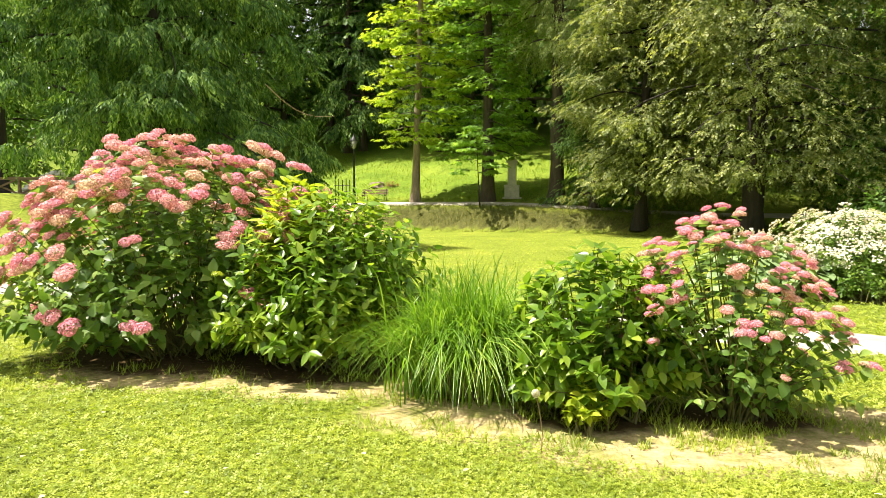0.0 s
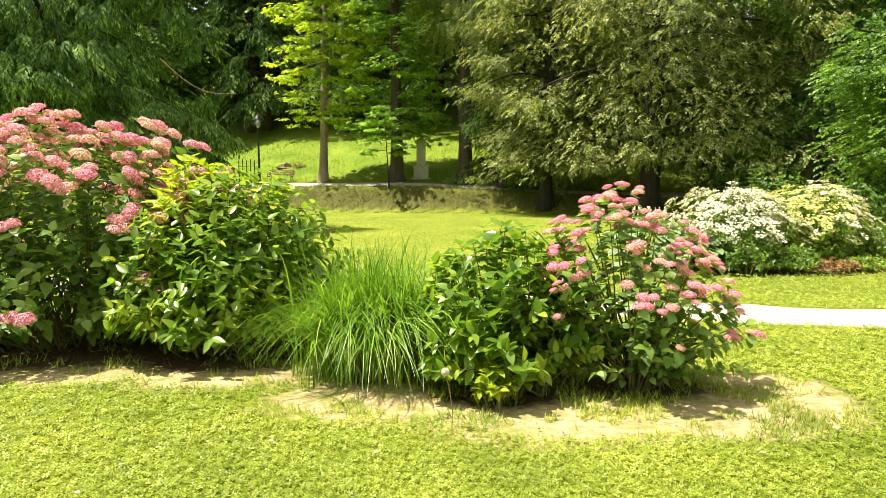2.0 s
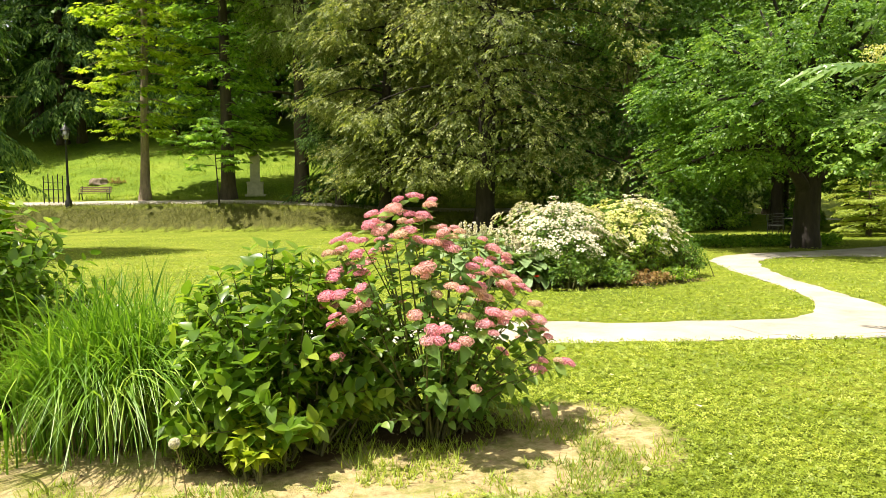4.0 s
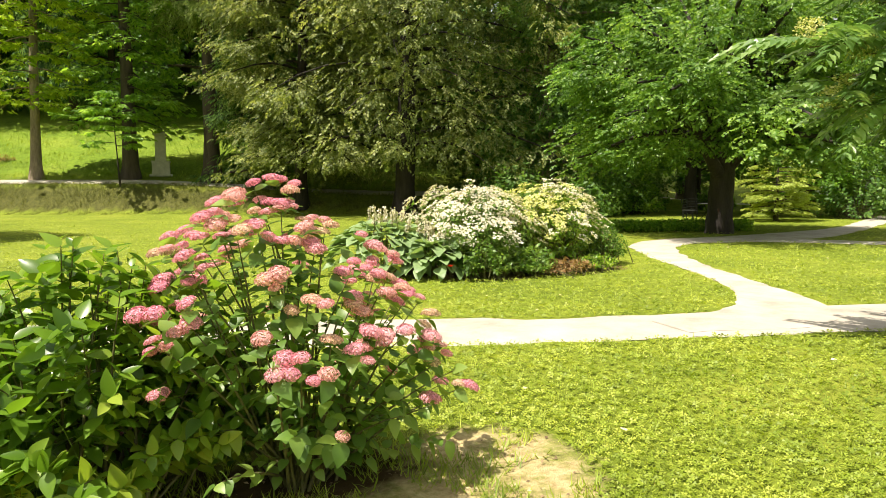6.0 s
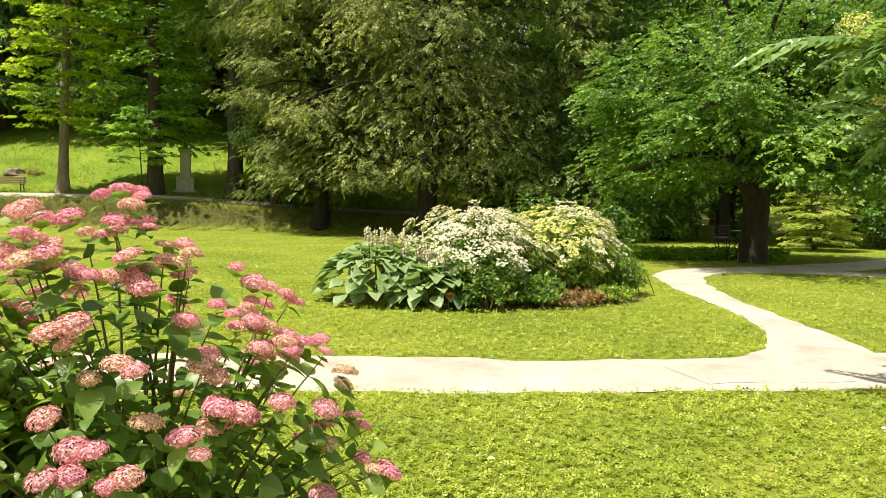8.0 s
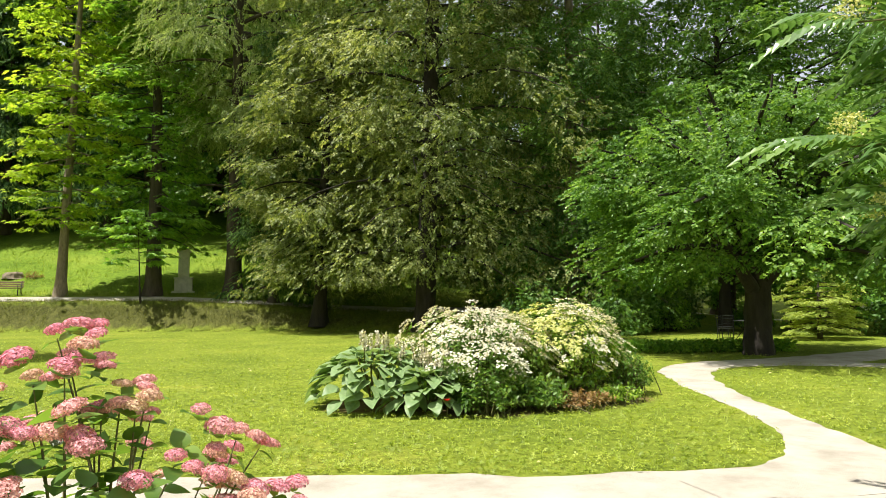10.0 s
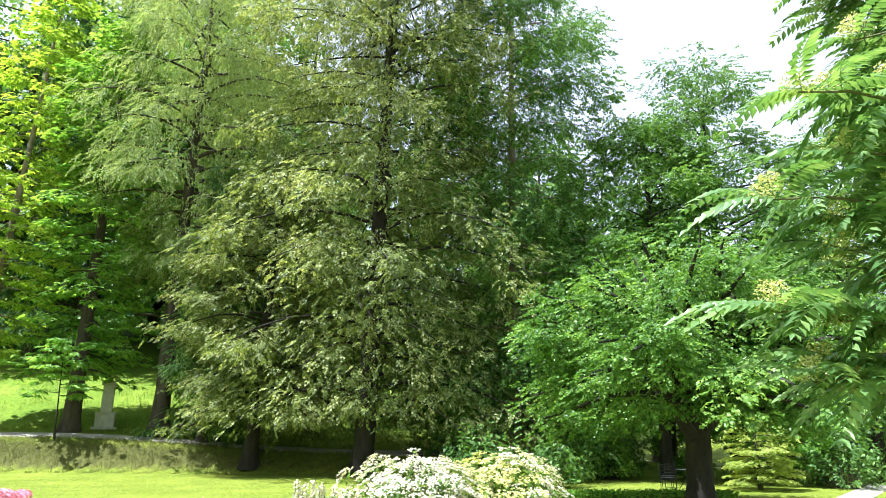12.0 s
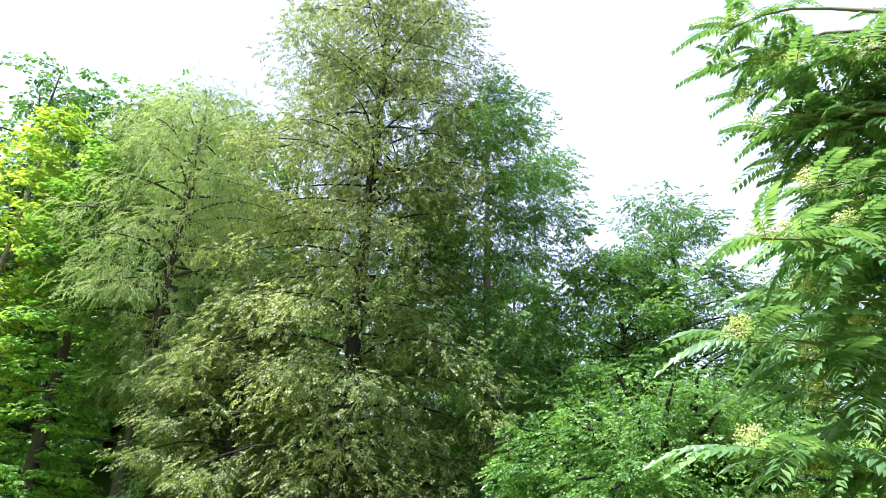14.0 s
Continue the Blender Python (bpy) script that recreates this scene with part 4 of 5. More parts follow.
    bush("edging_shrub", "dense dark green shrub at the bed edge", 9.75, 11.45, 0.45, 0.45, 0.75, L_OAK, 170, ovate(0.25, 0.1, 0.07, 3), 0.06, 6, 0.25, 66)
    bush("edging_plant", "withering red-brown bedding plants along the edge", 8.1, 10.5, 0.6, 0.28, 0.26, L_RUST, 110, ovate(0.3, 0.15, 0.07, 3), 0.06, 4, 0.08, 67)
    bush("edging_plant", "low yellowish green bedding plants along the edge", 8.95, 10.75, 0.5, 0.3, 0.28, L_SHRUB, 110, ovate(0.3, 0.15, 0.07, 3), 0.06, 4, 0.08, 68)
    ob = thing("red_flower", 6.02, 10.6, 0, "single bright red flower beside the lilies", "flower")
    part("stem", tube(np.array([(0, 0, 0), (0.01, 0, 0.12), (0, 0.01, 0.24)]), [0.004, 0.004, 0.003], 5), M_STEM, ob)
    a = np.arange(14) * 2.4
    part("corolla", scatter(diamond(0.5), np.tile([0, 0, 0.24], (14, 1)), np.stack([np.cos(a), np.sin(a), 0.2 + 0.05 * np.arange(14)], 1), np.tile([0, 0, 1.0], (14, 1)), np.full(14, 0.055)), L_RED, ob)


def pinnate(rng, pairs=11):
    """A long feathered leaf: arching midrib with paired pointed leaflets that hang, length 1."""
    t = np.linspace(0.14, 0.97, pairs)
    z = lambda q: 0.22 * q - 0.72 * q ** 2.2
    pos = np.stack([np.zeros(pairs), t, z(t)], 1)
    P, D, U, S = [], [], [], []
    for side in (-1.0, 1.0):
        P.append(pos), D.append(np.stack([np.full(pairs, side), 0.5 + 0.3 * t, -0.45 - 0.35 * t + rng.randn(pairs) * 0.1], 1))
        U.append(np.stack([np.full(pairs, side * 0.45), 0.35 + 0.2 * rng.randn(pairs), np.ones(pairs)], 1)), S.append(0.26 * np.sin(np.pi * (0.25 + 0.55 * t)) * (0.9 + 0.2 * rng.rand(pairs)))
    P.append(pos[-1:]), D.append(np.array([[0, 1, -0.8]])), U.append(np.array([[0, 0.5, 1.0]])), S.append(np.array([0.13]))
    lv = scatter(lance(0.21, 0.14), np.vstack(P), np.vstack(D), np.vstack(U), np.concatenate(S))
    q = np.linspace(0, 1, 8)
    rib, rf = tube(np.stack([np.zeros(8), q, z(q)], 1), 0.006 * (1.1 - q), 4)
    tri = np.vstack([rf[:, [0, 1, 2]], rf[:, [0, 2, 3]]])
    return join([lv, (rib, tri)])


# tips of the overhanging boughs: x, y, z, number of leaves, leaf length
BOUGHS = [(6.93, 5.03, 4.41, 12, 0.73), (6.93, 5.39, 3.65, 12, 0.73), (6.9, 5.45, 2.75, 12, 0.73), (7.55, 5.08, 4.09, 11, 0.73), (7.45, 5.17, 3.21, 11, 0.73), (7.33, 5.2, 2.59, 11, 0.73), (7.99, 4.94, 3.73, 10, 0.73),
          (7.75, 4.95, 2.9, 10, 0.73), (7.91, 4.79, 4.68, 11, 0.73), (8.31, 5.07, 6.97, 11, 0.6), (8.38, 5.65, 6.52, 11, 0.6), (8.63, 5.07, 6.19, 11, 0.6), (8.49, 4.43, 6.74, 11, 0.6), (8.12, 5.56, 7.86, 11, 0.6), (8.7, 4.76, 5.48, 10, 0.6), (8.1, 5.12, 5.39, 9, 0.6), (7.2, 5.4, 2.18, 10, 0.73), (7.52, 5.26, 2.1, 9, 0.73)]


def build_ailanthus():
    rng = np.random.RandomState(71)
    bx, by = 8.9, 3.2
    ob = thing("ailanthus_tree", bx, by, 0, "overhanging tree with long feathered green leaves", "tree")
    tm, pts, rad = trunk_mesh(9.5, 0.17, (-0.01, 0.02), rng)
    part("trunk", tm, M_BARK_PALE, ob)
    models = [make_mesh("pinnate_leaf", *pinnate(rng, p), L_AIL, None, False) for p in (11, 12, 13)]
    more = [(x + rng.uniform(0.35, 1.0), y + rng.uniform(-0.5, 0.5), z + rng.uniform(-0.5, 0.5), n, L * 0.95) for x, y, z, n, L in BOUGHS + BOUGHS[8:16] * 3]
    for i, (x, y, z, n, L) in enumerate(BOUGHS + more):
        tip = np.array([x + 0.03 - bx, y - by, z])
        h = max(1.2, z - 0.9 - 0.35 * np.hypot(tip[0], tip[1]))
        b = np.array([np.interp(h, pts[:, 2], pts[:, 0]), np.interp(h, pts[:, 2], pts[:, 1]), h])
        q = np.linspace(0, 1, 8)[:, None]
        line = b * (1 - q) + tip * q
        line[:, 2] += 0.45 * np.sin(np.pi * q[:, 0]) + 0.05 * np.sin(q[:, 0] * 9 + i)
        br = part("bough", tube(line, 0.034 - 0.027 * q[:, 0], 6), M_STEM, ob)
        for k in range(n):
            az = k * 2.39996 + rng.randn() * 0.25
            lf = new("leaf", models[(i + k) % 3])
            lf.parent = br
            f = 7 * (1 - 0.3 * (k / n) ** 1.3)
            p = line[int(f)] * (1 - f % 1) + line[min(7, int(f) + 1)] * (f % 1)
            lf.matrix_local = Matrix.Translation(p) @ Euler((0.5 - 0.75 * k / n + rng.randn() * 0.12, rng.randn() * 0.2, az)).to_matrix().to_4x4() @ Matrix.Scale(L * (0.75 + 0.35 * rng.rand()), 4)
        m = 360
        az, r = rng.rand(m) * 6.283, 0.19 * rng.rand(m) ** 0.6
        zz = rng.rand(m) * 0.2
        pos = tip + np.stack([np.cos(az) * r * (1 - zz * 2.5), np.sin(az) * r * (1 - zz * 2.5), zz], 1)
        part("flower_panicle", scatter(diamond(0.5), pos, rng.randn(m, 3), rng.randn(m, 3), np.full(m, 0.02)), L_CREAM, br, "yellow-green flower panicle")["kind"] = "stuff"


build_shrubs()
build_grass_clump()
build_island()
build_ailanthus()


# ---- garden beyond the oak ----
def build_far_garden():
    rng = np.random.RandomState(81)
    # clipped low hedge
    ob = thing("low_hedge", 17.6, 17.6, float(ground_z(17.6, 17.6)), "low clipped green hedge behind the oak", "hedge", rz=-24)
    n = 5200
    p = np.stack([(rng.rand(n) - 0.5) * 5.6, (rng.rand(n) - 0.5) * 0.7, rng.rand(n) ** 0.6 * 0.36], 1)
    part("foliage", scatter(diamond(0.4), p, rng.randn(n, 3), rng.randn(n, 3) + np.array([0, 0, 1.0]), 0.07 + 0.04 * rng.rand(n)), L_CHEST, ob, shade=False)["kind"] = "stuff"
    st = [tube(np.array([(x, 0, -0.02), (x + 0.03, 0.02, 0.2), (x, 0, 0.33)]), [0.012, 0.01, 0.005], 4) for x in np.linspace(-2.7, 2.7, 24)]
    part("stem_clump", join(st), M_BARK, ob)["kind"] = "stuff"
    tree("layered_tree", "small layered yellow-green ornamental tree", 26.6, 20.3, 2.9, 0.09, dome(1.35), L_LAYER, M_BARK, T_LEAF, 38, 60, 0.2, 0.12, 0.05, 0.12, 0.5, 0.03, 0.1, seed=82)
    tree("clipped_tree", "dense rounded dark green garden tree", 30.8, 21.8, 5.2, 0.12, dome(2.0), L_CHEST, M_BARK, T_LEAF, 40, 70, 0.27, 0.12, 0.3, 0.2, 0.5, 0.1, 0.2, seed=83)
    for i, (x, y, r, h, m) in enumerate(((19.5, 24.5, 1.5, 1.9, L_DARK), (22.6, 27.0, 1.5, 2.1, L_OAK), (26.0, 28.0, 1.4, 1.9, L_CHEST), (30.5, 27.0, 1.3, 1.5, L_CHEST), (17.0, 25.5, 1.8, 2.4, L_DARK), (33.5, 25.0, 2.0, 2.8, L_OAK), (31, 19.5, 1.8, 2.6, L_DARK), (37, 20, 2.2, 3.0, L_CHEST), (42, 22, 2.4, 3.2, L_OAK), (41, 15, 2.2, 2.8, L_DARK), (27.5, 29.5, 2.0, 2.6, L_DARK), (46, 27, 2.6, 3.4, L_DARK), (50, 20, 2.4, 3.0, L_CHEST))):
        bush("garden_shrub", "dense leafy shrub at the far lawn edge", x, y, r, r * 0.9, h, m, 150, ovate(0.3, 0.12, 0.07, 3), 0.19, 5, 0.4, 90 + i, stem=M_BARK)


build_far_garden()


# ---- lawn grass, clover and litter ----
def build_lawn():
    """Blades and clover where the walk passes near, thinning with distance; ragged tufts on the bare soil."""
    rng = np.random.RandomState(101)
    n = 290000
    r = np.exp(np.log(1.8) + rng.rand(n) * (np.log(38.0) - np.log(1.8)))
    a = np.radians(-68 + rng.rand(n) * 170)
    wide = rng.rand(n) < 0.09                       # the lawn behind and beside the walk, thinner
    a[wide] = rng.rand(wide.sum()) * 2 * np.pi
    r[wide] = 9.0 * np.sqrt(rng.rand(wide.sum()))
    x, y = 1.0 + r * np.sin(a), 0.9 + r * np.cos(a)
    keep = path_dist(x, y) > -0.02 + 0.05 * rng.rand(n)
    soil = np.maximum(soil_mask(x, y), soil_mask(x, y, SHADED_MOULD))
    isl = soil_mask(x, y, ISLAND)
    patchy = np_noise(x, y, 3.1, 8) * 0.6 + np_noise(x, y, 8.0, 9) * 0.4
    keep &= (rng.rand(n) > soil) | (patchy + 0.1 * rng.rand(n) > 0.58)
    keep &= (rng.rand(n) > isl * 1.05) & (y < foot_y(x) + 0.2)
    x, y, r, soil, patchy = x[keep], y[keep], r[keep], soil[keep], patchy[keep]
    z = ground_z(x, y)
    n = len(x)
    p = np.stack([x, y, z], 1)
    clover = (rng.rand(n) < 0.74) & (soil < 0.5)
    grow = np.minimum(np.sqrt(np.maximum(r, 1.5) / 4.0), 1.75)
    # blades: leaning triangles
    b = ~clover
    m = b.sum()
    az = rng.rand(m) * 6.283
    tall = (0.03 + 0.035 * rng.rand(m)) * grow[b] * np.where(soil[b] > 0.5, 1.4, 1.0)
    blade = (np.array([(-0.055, 0, 0), (0.055, 0, 0), (0.03, 0.6, 0.0), (-0.03, 0.6, 0.0), (0, 1, -0.12)]), np.array([(0, 1, 2), (0, 2, 3), (3, 2, 4)]))
    d = np.stack([np.cos(az) * 0.75, np.sin(az) * 0.75, 0.35 + 0.8 * rng.rand(m)], 1)
    g1 = scatter(blade, p[b], d, np.stack([np.cos(az), np.sin(az), np.full(m, 0.6)], 1), tall)
    # clover: three small leaflets
    c = clover
    m = c.sum()
    th = np.radians([0, 120, 240])
    tf = np.array([(0, 1, 2), (0, 3, 4), (0, 5, 6)])
    tv = [(0, 0, 0)]
    for t in th:
        tv += [(math.cos(t - 0.5), math.sin(t - 0.5), 0.15), (math.cos(t + 0.5), math.sin(t + 0.5), 0.15)]
    q = p[c].copy()
    q[:, 2] += (0.012 + 0.02 * rng.rand(m)) * grow[c]
    g2 = scatter((np.array(tv), tf), q, rng.randn(m, 3) * np.array([1, 1, 0.25]), np.stack([rng.randn(m) * 0.55, rng.randn(m) * 0.55, np.ones(m)], 1), (0.011 + 0.012 * rng.rand(m)) * np.minimum(grow[c], 1.35))
    ob = new("lawn_grass", make_mesh("lawn_grass", *join([g1, g2]), L_LAWN))
    tagged(ob, "short sunlit lawn grass mixed with clover", "grass", kind="stuff")
    # pale dry leaves and petals lying on the lawn
    m = 1000
    x, y = rng.uniform(-6, 26, m), rng.uniform(2.5, 40, m)
    ok = path_dist(x, y) > 0.1
    x, y = x[ok], y[ok]
    m = len(x)
    q = np.stack([x, y, ground_z(x, y) + 0.035], 1)
    ob = new("fallen_leaves", make_mesh("fallen_leaves", *scatter(diamond(0.4), q, rng.randn(m, 3) * np.array([1, 1, 0.1]), np.tile([0, 0, 1.0], (m, 1)) + rng.randn(m, 3) * 0.2, 0.02 + 0.035 * rng.rand(m)), L_DRYLEAF))
    tagged(ob, "pale dry leaves scattered over the lawn", "fallen leaves", kind="stuff")


def build_tufts():
    """Longer uneven grass on the bank and the hillside."""
    rng = np.random.RandomState(131)
    blade = (np.array([(-0.06, 0, 0), (0.06, 0, 0), (0.035, 0.6, 0.0), (-0.035, 0.6, 0.0), (0, 1, -0.2)]), np.array([(0, 1, 2), (0, 2, 3), (3, 2, 4)]))
    for name, label, mat, n, d0, d1, size in (("bank_grass", "dry uncut grass on the steep bank", L_THATCH, 34000, -0.15, 2.3, 0.15), ("hill_grass", "rough green grass on the hillside", L_ROUGH, 30000, 3.9, 19.0, 0.2)):
        x = rng.uniform(-13, 17, n)
        y = foot_y(x) + d0 + (d1 - d0) * rng.rand(n)
        ok = np_noise(x, y, 0.9, 12) + 0.5 * np_noise(x, y, 3.0, 13) > (0.3 if d0 < 1 else 0.55)
        x, y = x[ok], y[ok]
        m = len(x)
        az = rng.rand(m) * 6.283
        d = np.stack([np.cos(az) * 0.8, np.sin(az) * 0.8, 0.3 + 0.7 * rng.rand(m)], 1)
        g = scatter(blade, np.stack([x, y, ground_z(x, y) - 0.01], 1), d, np.stack([np.cos(az), np.sin(az), np.full(m, 0.6)], 1), size * (0.5 + rng.rand(m)))
        tagged(new(name, make_mesh(name, *g, mat)), label, "grass", kind="stuff")


L_THATCH = leaf_mat("thatch_blade", (0.055, 0.07, 0.018), (0.135, 0.155, 0.035), (0.24, 0.27, 0.07), 0.25, 0.7, 0.8)
L_ROUGH = leaf_mat("rough_blade", (0.075, 0.14, 0.014), (0.18, 0.28, 0.026), (0.36, 0.43, 0.06), 0.35, 0.6, 0.5)
build_tufts()


def build_debris():
    """Brown bits of leaf and twig on the bare soil and under the shrubs."""
    rng = np.random.RandomState(121)
    x, y = rng.uniform(-4.5, 3.6, 9000), rng.uniform(3.3, 7.6, 9000)
    ok = np.maximum(soil_mask(x, y), soil_mask(x, y, SHADED_MOULD)) > 0.5
    x, y = x[ok][:1500], y[ok][:1500]
    m = len(x)
    q = np.stack([x, y, ground_z(x, y) + 0.006], 1)
    ob = new("leaf_litter", make_mesh("leaf_litter", *scatter(diamond(0.3), q, rng.randn(m, 3) * np.array([1, 1, 0.12]), np.tile([0, 0, 1.0], (m, 1)) + rng.randn(m, 3) * 0.3, 0.008 + 0.03 * rng.rand(m) ** 2), L_TWIG))
    tagged(ob, "dry brown leaf litter on the bare soil", "leaf litter", kind="stuff")


L_DRYLEAF = leaf_mat("dry_leaf", (0.4, 0.36, 0.12), (0.55, 0.5, 0.25), (0.7, 0.66, 0.45), 0.2, 0.7, 3.0)
build_lawn()
build_debris()


# ---- small things ----
def box(sx, sy, sz, at=(0, 0, 0), bevel=0.01, turn=None):
    bm = bmesh.new()
    bmesh.ops.create_cube(bm, size=1.0, matrix=Matrix.Diagonal((sx, sy, sz, 1)))
    bmesh.ops.bevel(bm, geom=bm.edges[:], offset=min(bevel, 0.3 * min(sx, sy, sz)), segments=2, affect="EDGES", profile=0.6)
    bmesh.ops.transform(bm, matrix=Matrix.Translation(at) @ (turn or Matrix()), verts=bm.verts)
    return bm


def lathe(rows, sides=16):
    """A turned shape from rows of radius, height."""
    v = [(r * math.cos(k / sides * 2 * math.pi), r * math.sin(k / sides * 2 * math.pi), z) for r, z in rows for k in range(sides)]
    f = [(i * sides + k, i * sides + (k + 1) % sides, (i + 1) * sides + (k + 1) % sides, (i + 1) * sides + k) for i in range(len(rows) - 1) for k in range(sides)]
    return np.array(v), np.array(f)


M_IRON = rough_mat("cast_iron", [(0.2, (0.012, 0.014, 0.013)), (0.8, (0.035, 0.038, 0.036))], 8, 0.5, 0.2, metal=0.6)
M_WOOD = rough_mat("weathered_wood", [(0.2, (0.1, 0.06, 0.035)), (0.8, (0.26, 0.17, 0.1))], 4, 0.8, 0.4, 20, stretch=(0.2, 3, 3))
M_PEDESTAL = rough_mat("weathered_stone", [(0.2, (0.34, 0.33, 0.25)), (0.8, (0.6, 0.58, 0.47))], 3, 0.85, 0.4, 22)
M_STONE = rough_mat("pale_stone", [(0.2, (0.42, 0.41, 0.34)), (0.8, (0.68, 0.67, 0.58))], 3, 0.85, 0.4, 22)
M_PLASTER = rough_mat("white_plaster", [(0.2, (0.66, 0.64, 0.6)), (0.8, (0.82, 0.81, 0.77))], 1.5, 0.9, 0.15, 20)
M_ROOF = rough_mat("roof_tile", [(0.2, (0.2, 0.08, 0.05)), (0.8, (0.36, 0.16, 0.1))], 2, 0.85, 0.5, 14)
M_GLASS_DARK = rough_mat("window_glass", [(0.2, (0.02, 0.024, 0.028)), (0.8, (0.04, 0.045, 0.05))], 2, 0.1, 0.02)
M_FROST, _n, _l, _p = nodes_of("lantern_glass")
_p.inputs["Base Color"].default_value, _p.inputs["Roughness"].default_value = (0.6, 0.62, 0.58, 1), 0.25
_p.inputs["Transmission Weight"].default_value = 0.6


def build_lamp():
    x, y = -6.25, 47.45
    ob = thing("street_lamp", x, y, float(ground_z(x, y)), "black cast-iron lantern post beside the upper path", "street lamp")
    ob.scale = (1.22, 1.22, 1.22)
    part("post", lathe([(0.16, -0.1), (0.16, 0.25), (0.1, 0.32), (0.085, 0.9), (0.1, 0.95), (0.06, 1.05), (0.05, 3.1), (0.075, 3.15), (0.045, 3.2), (0.045, 3.32)]), M_IRON, ob)
    lan = part("lantern", lathe([(0.05, 3.3), (0.12, 3.36), (0.19, 3.75), (0.175, 3.75), (0.11, 3.38), (0.0, 3.37)], 6), M_FROST, ob, "glazed six-sided lantern")
    part("cap", lathe([(0.24, 3.74), (0.22, 3.8), (0.1, 3.95), (0.05, 4.0), (0.035, 4.1), (0.0, 4.16)], 6), M_IRON, lan)
    for k in range(6):
        a = k / 6 * 2 * math.pi
        c, s_ = math.cos(a), math.sin(a)
        part("bar", tube(np.array([(0.125 * c, 0.125 * s_, 3.36), (0.195 * c, 0.195 * s_, 3.76)]), [0.012, 0.012], 5), M_IRON, lan)


def build_bench():
    x, y = -5.05, 49.4
    ob = thing("park_bench", x, y, float(ground_z(x, y)) + 0.02, "dark wooden slatted park bench by the path", "bench", rz=-14)
    for i in range(4):
        part("seat_slat", box(1.95, 0.095, 0.035, (0, -0.2 + i * 0.115, 0.45)), M_WOOD, ob)
    for i in range(3):
        part("back_slat", box(1.95, 0.03, 0.095, (0, 0.27 + i * 0.03, 0.56 + i * 0.13), turn=Euler((-0.2, 0, 0)).to_matrix().to_4x4()), M_WOOD, ob)
    for sx in (-0.85, 0.85):
        part("leg", tube(np.array([(sx, -0.24, 0), (sx, -0.22, 0.25), (sx, -0.2, 0.42), (sx, 0.22, 0.42), (sx, 0.36, 0.9)]), [0.03] * 5, 6), M_IRON, ob)
        part("leg", tube(np.array([(sx, 0.3, 0), (sx, 0.24, 0.2), (sx, 0.2, 0.43)]), [0.03] * 3, 6), M_IRON, ob)
        part("armrest", tube(np.array([(sx, -0.22, 0.44), (sx, -0.24, 0.62), (sx, -0.1, 0.66), (sx, 0.3, 0.64)]), [0.022] * 4, 6), M_IRON, ob)


def build_monument():
    x, y = 4.75, 46.4
    ob = thing("stone_pedestal", x, y, float(ground_z(x, y)) - 0.05, "pale weathered stone pedestal on the hillside", "monument", rz=-8)
    part("step", box(1.3, 1.15, 0.14, (0, 0, 0.07), 0.02), M_PEDESTAL, ob)
    part("plinth", box(1.0, 0.9, 0.72, (0, 0, 0.5), 0.03), M_PEDESTAL, ob)
    part("moulding", box(1.08, 0.98, 0.1, (0, 0, 0.91), 0.03), M_PEDESTAL, ob)
    part("shaft", box(0.6, 0.55, 1.55, (0, 0, 1.73), 0.03), M_PEDESTAL, ob)
    part("cornice", box(0.8, 0.74, 0.12, (0, 0, 2.56), 0.04), M_PEDESTAL, ob)
    part("cap", box(0.56, 0.5, 0.14, (0, 0, 2.69), 0.05), M_PEDESTAL, ob)


def build_stump():
    rng = np.random.RandomState(111)
    x, y = -5.3, 54.5
    ob = thing("tree_stump", x, y, float(ground_z(x, y)), "broken old tree stump on the slope", "stump")
    v, f = lathe([(0.75, -0.15), (0.6, 0.05), (0.5, 0.3), (0.46, 0.5), (0.3, 0.45), (0.0, 0.4)], 18)
    k = 1 + 0.14 * rng.randn(len(v))
    v = v * np.stack([k, k, 1 + 0.25 * rng.rand(len(v))], 1)
    part("wood", (v * np.array([1, 1, 0.62]), f), M_BARK_PALE, ob)
    x, y = -4.1, 53.6
    bush("wild_plant", "small dry bush beside the tree stump", x, y, 0.6, 0.4, 0.5, L_RUST, 40, ovate(0.2), 0.1, 4, 0.1, 112)


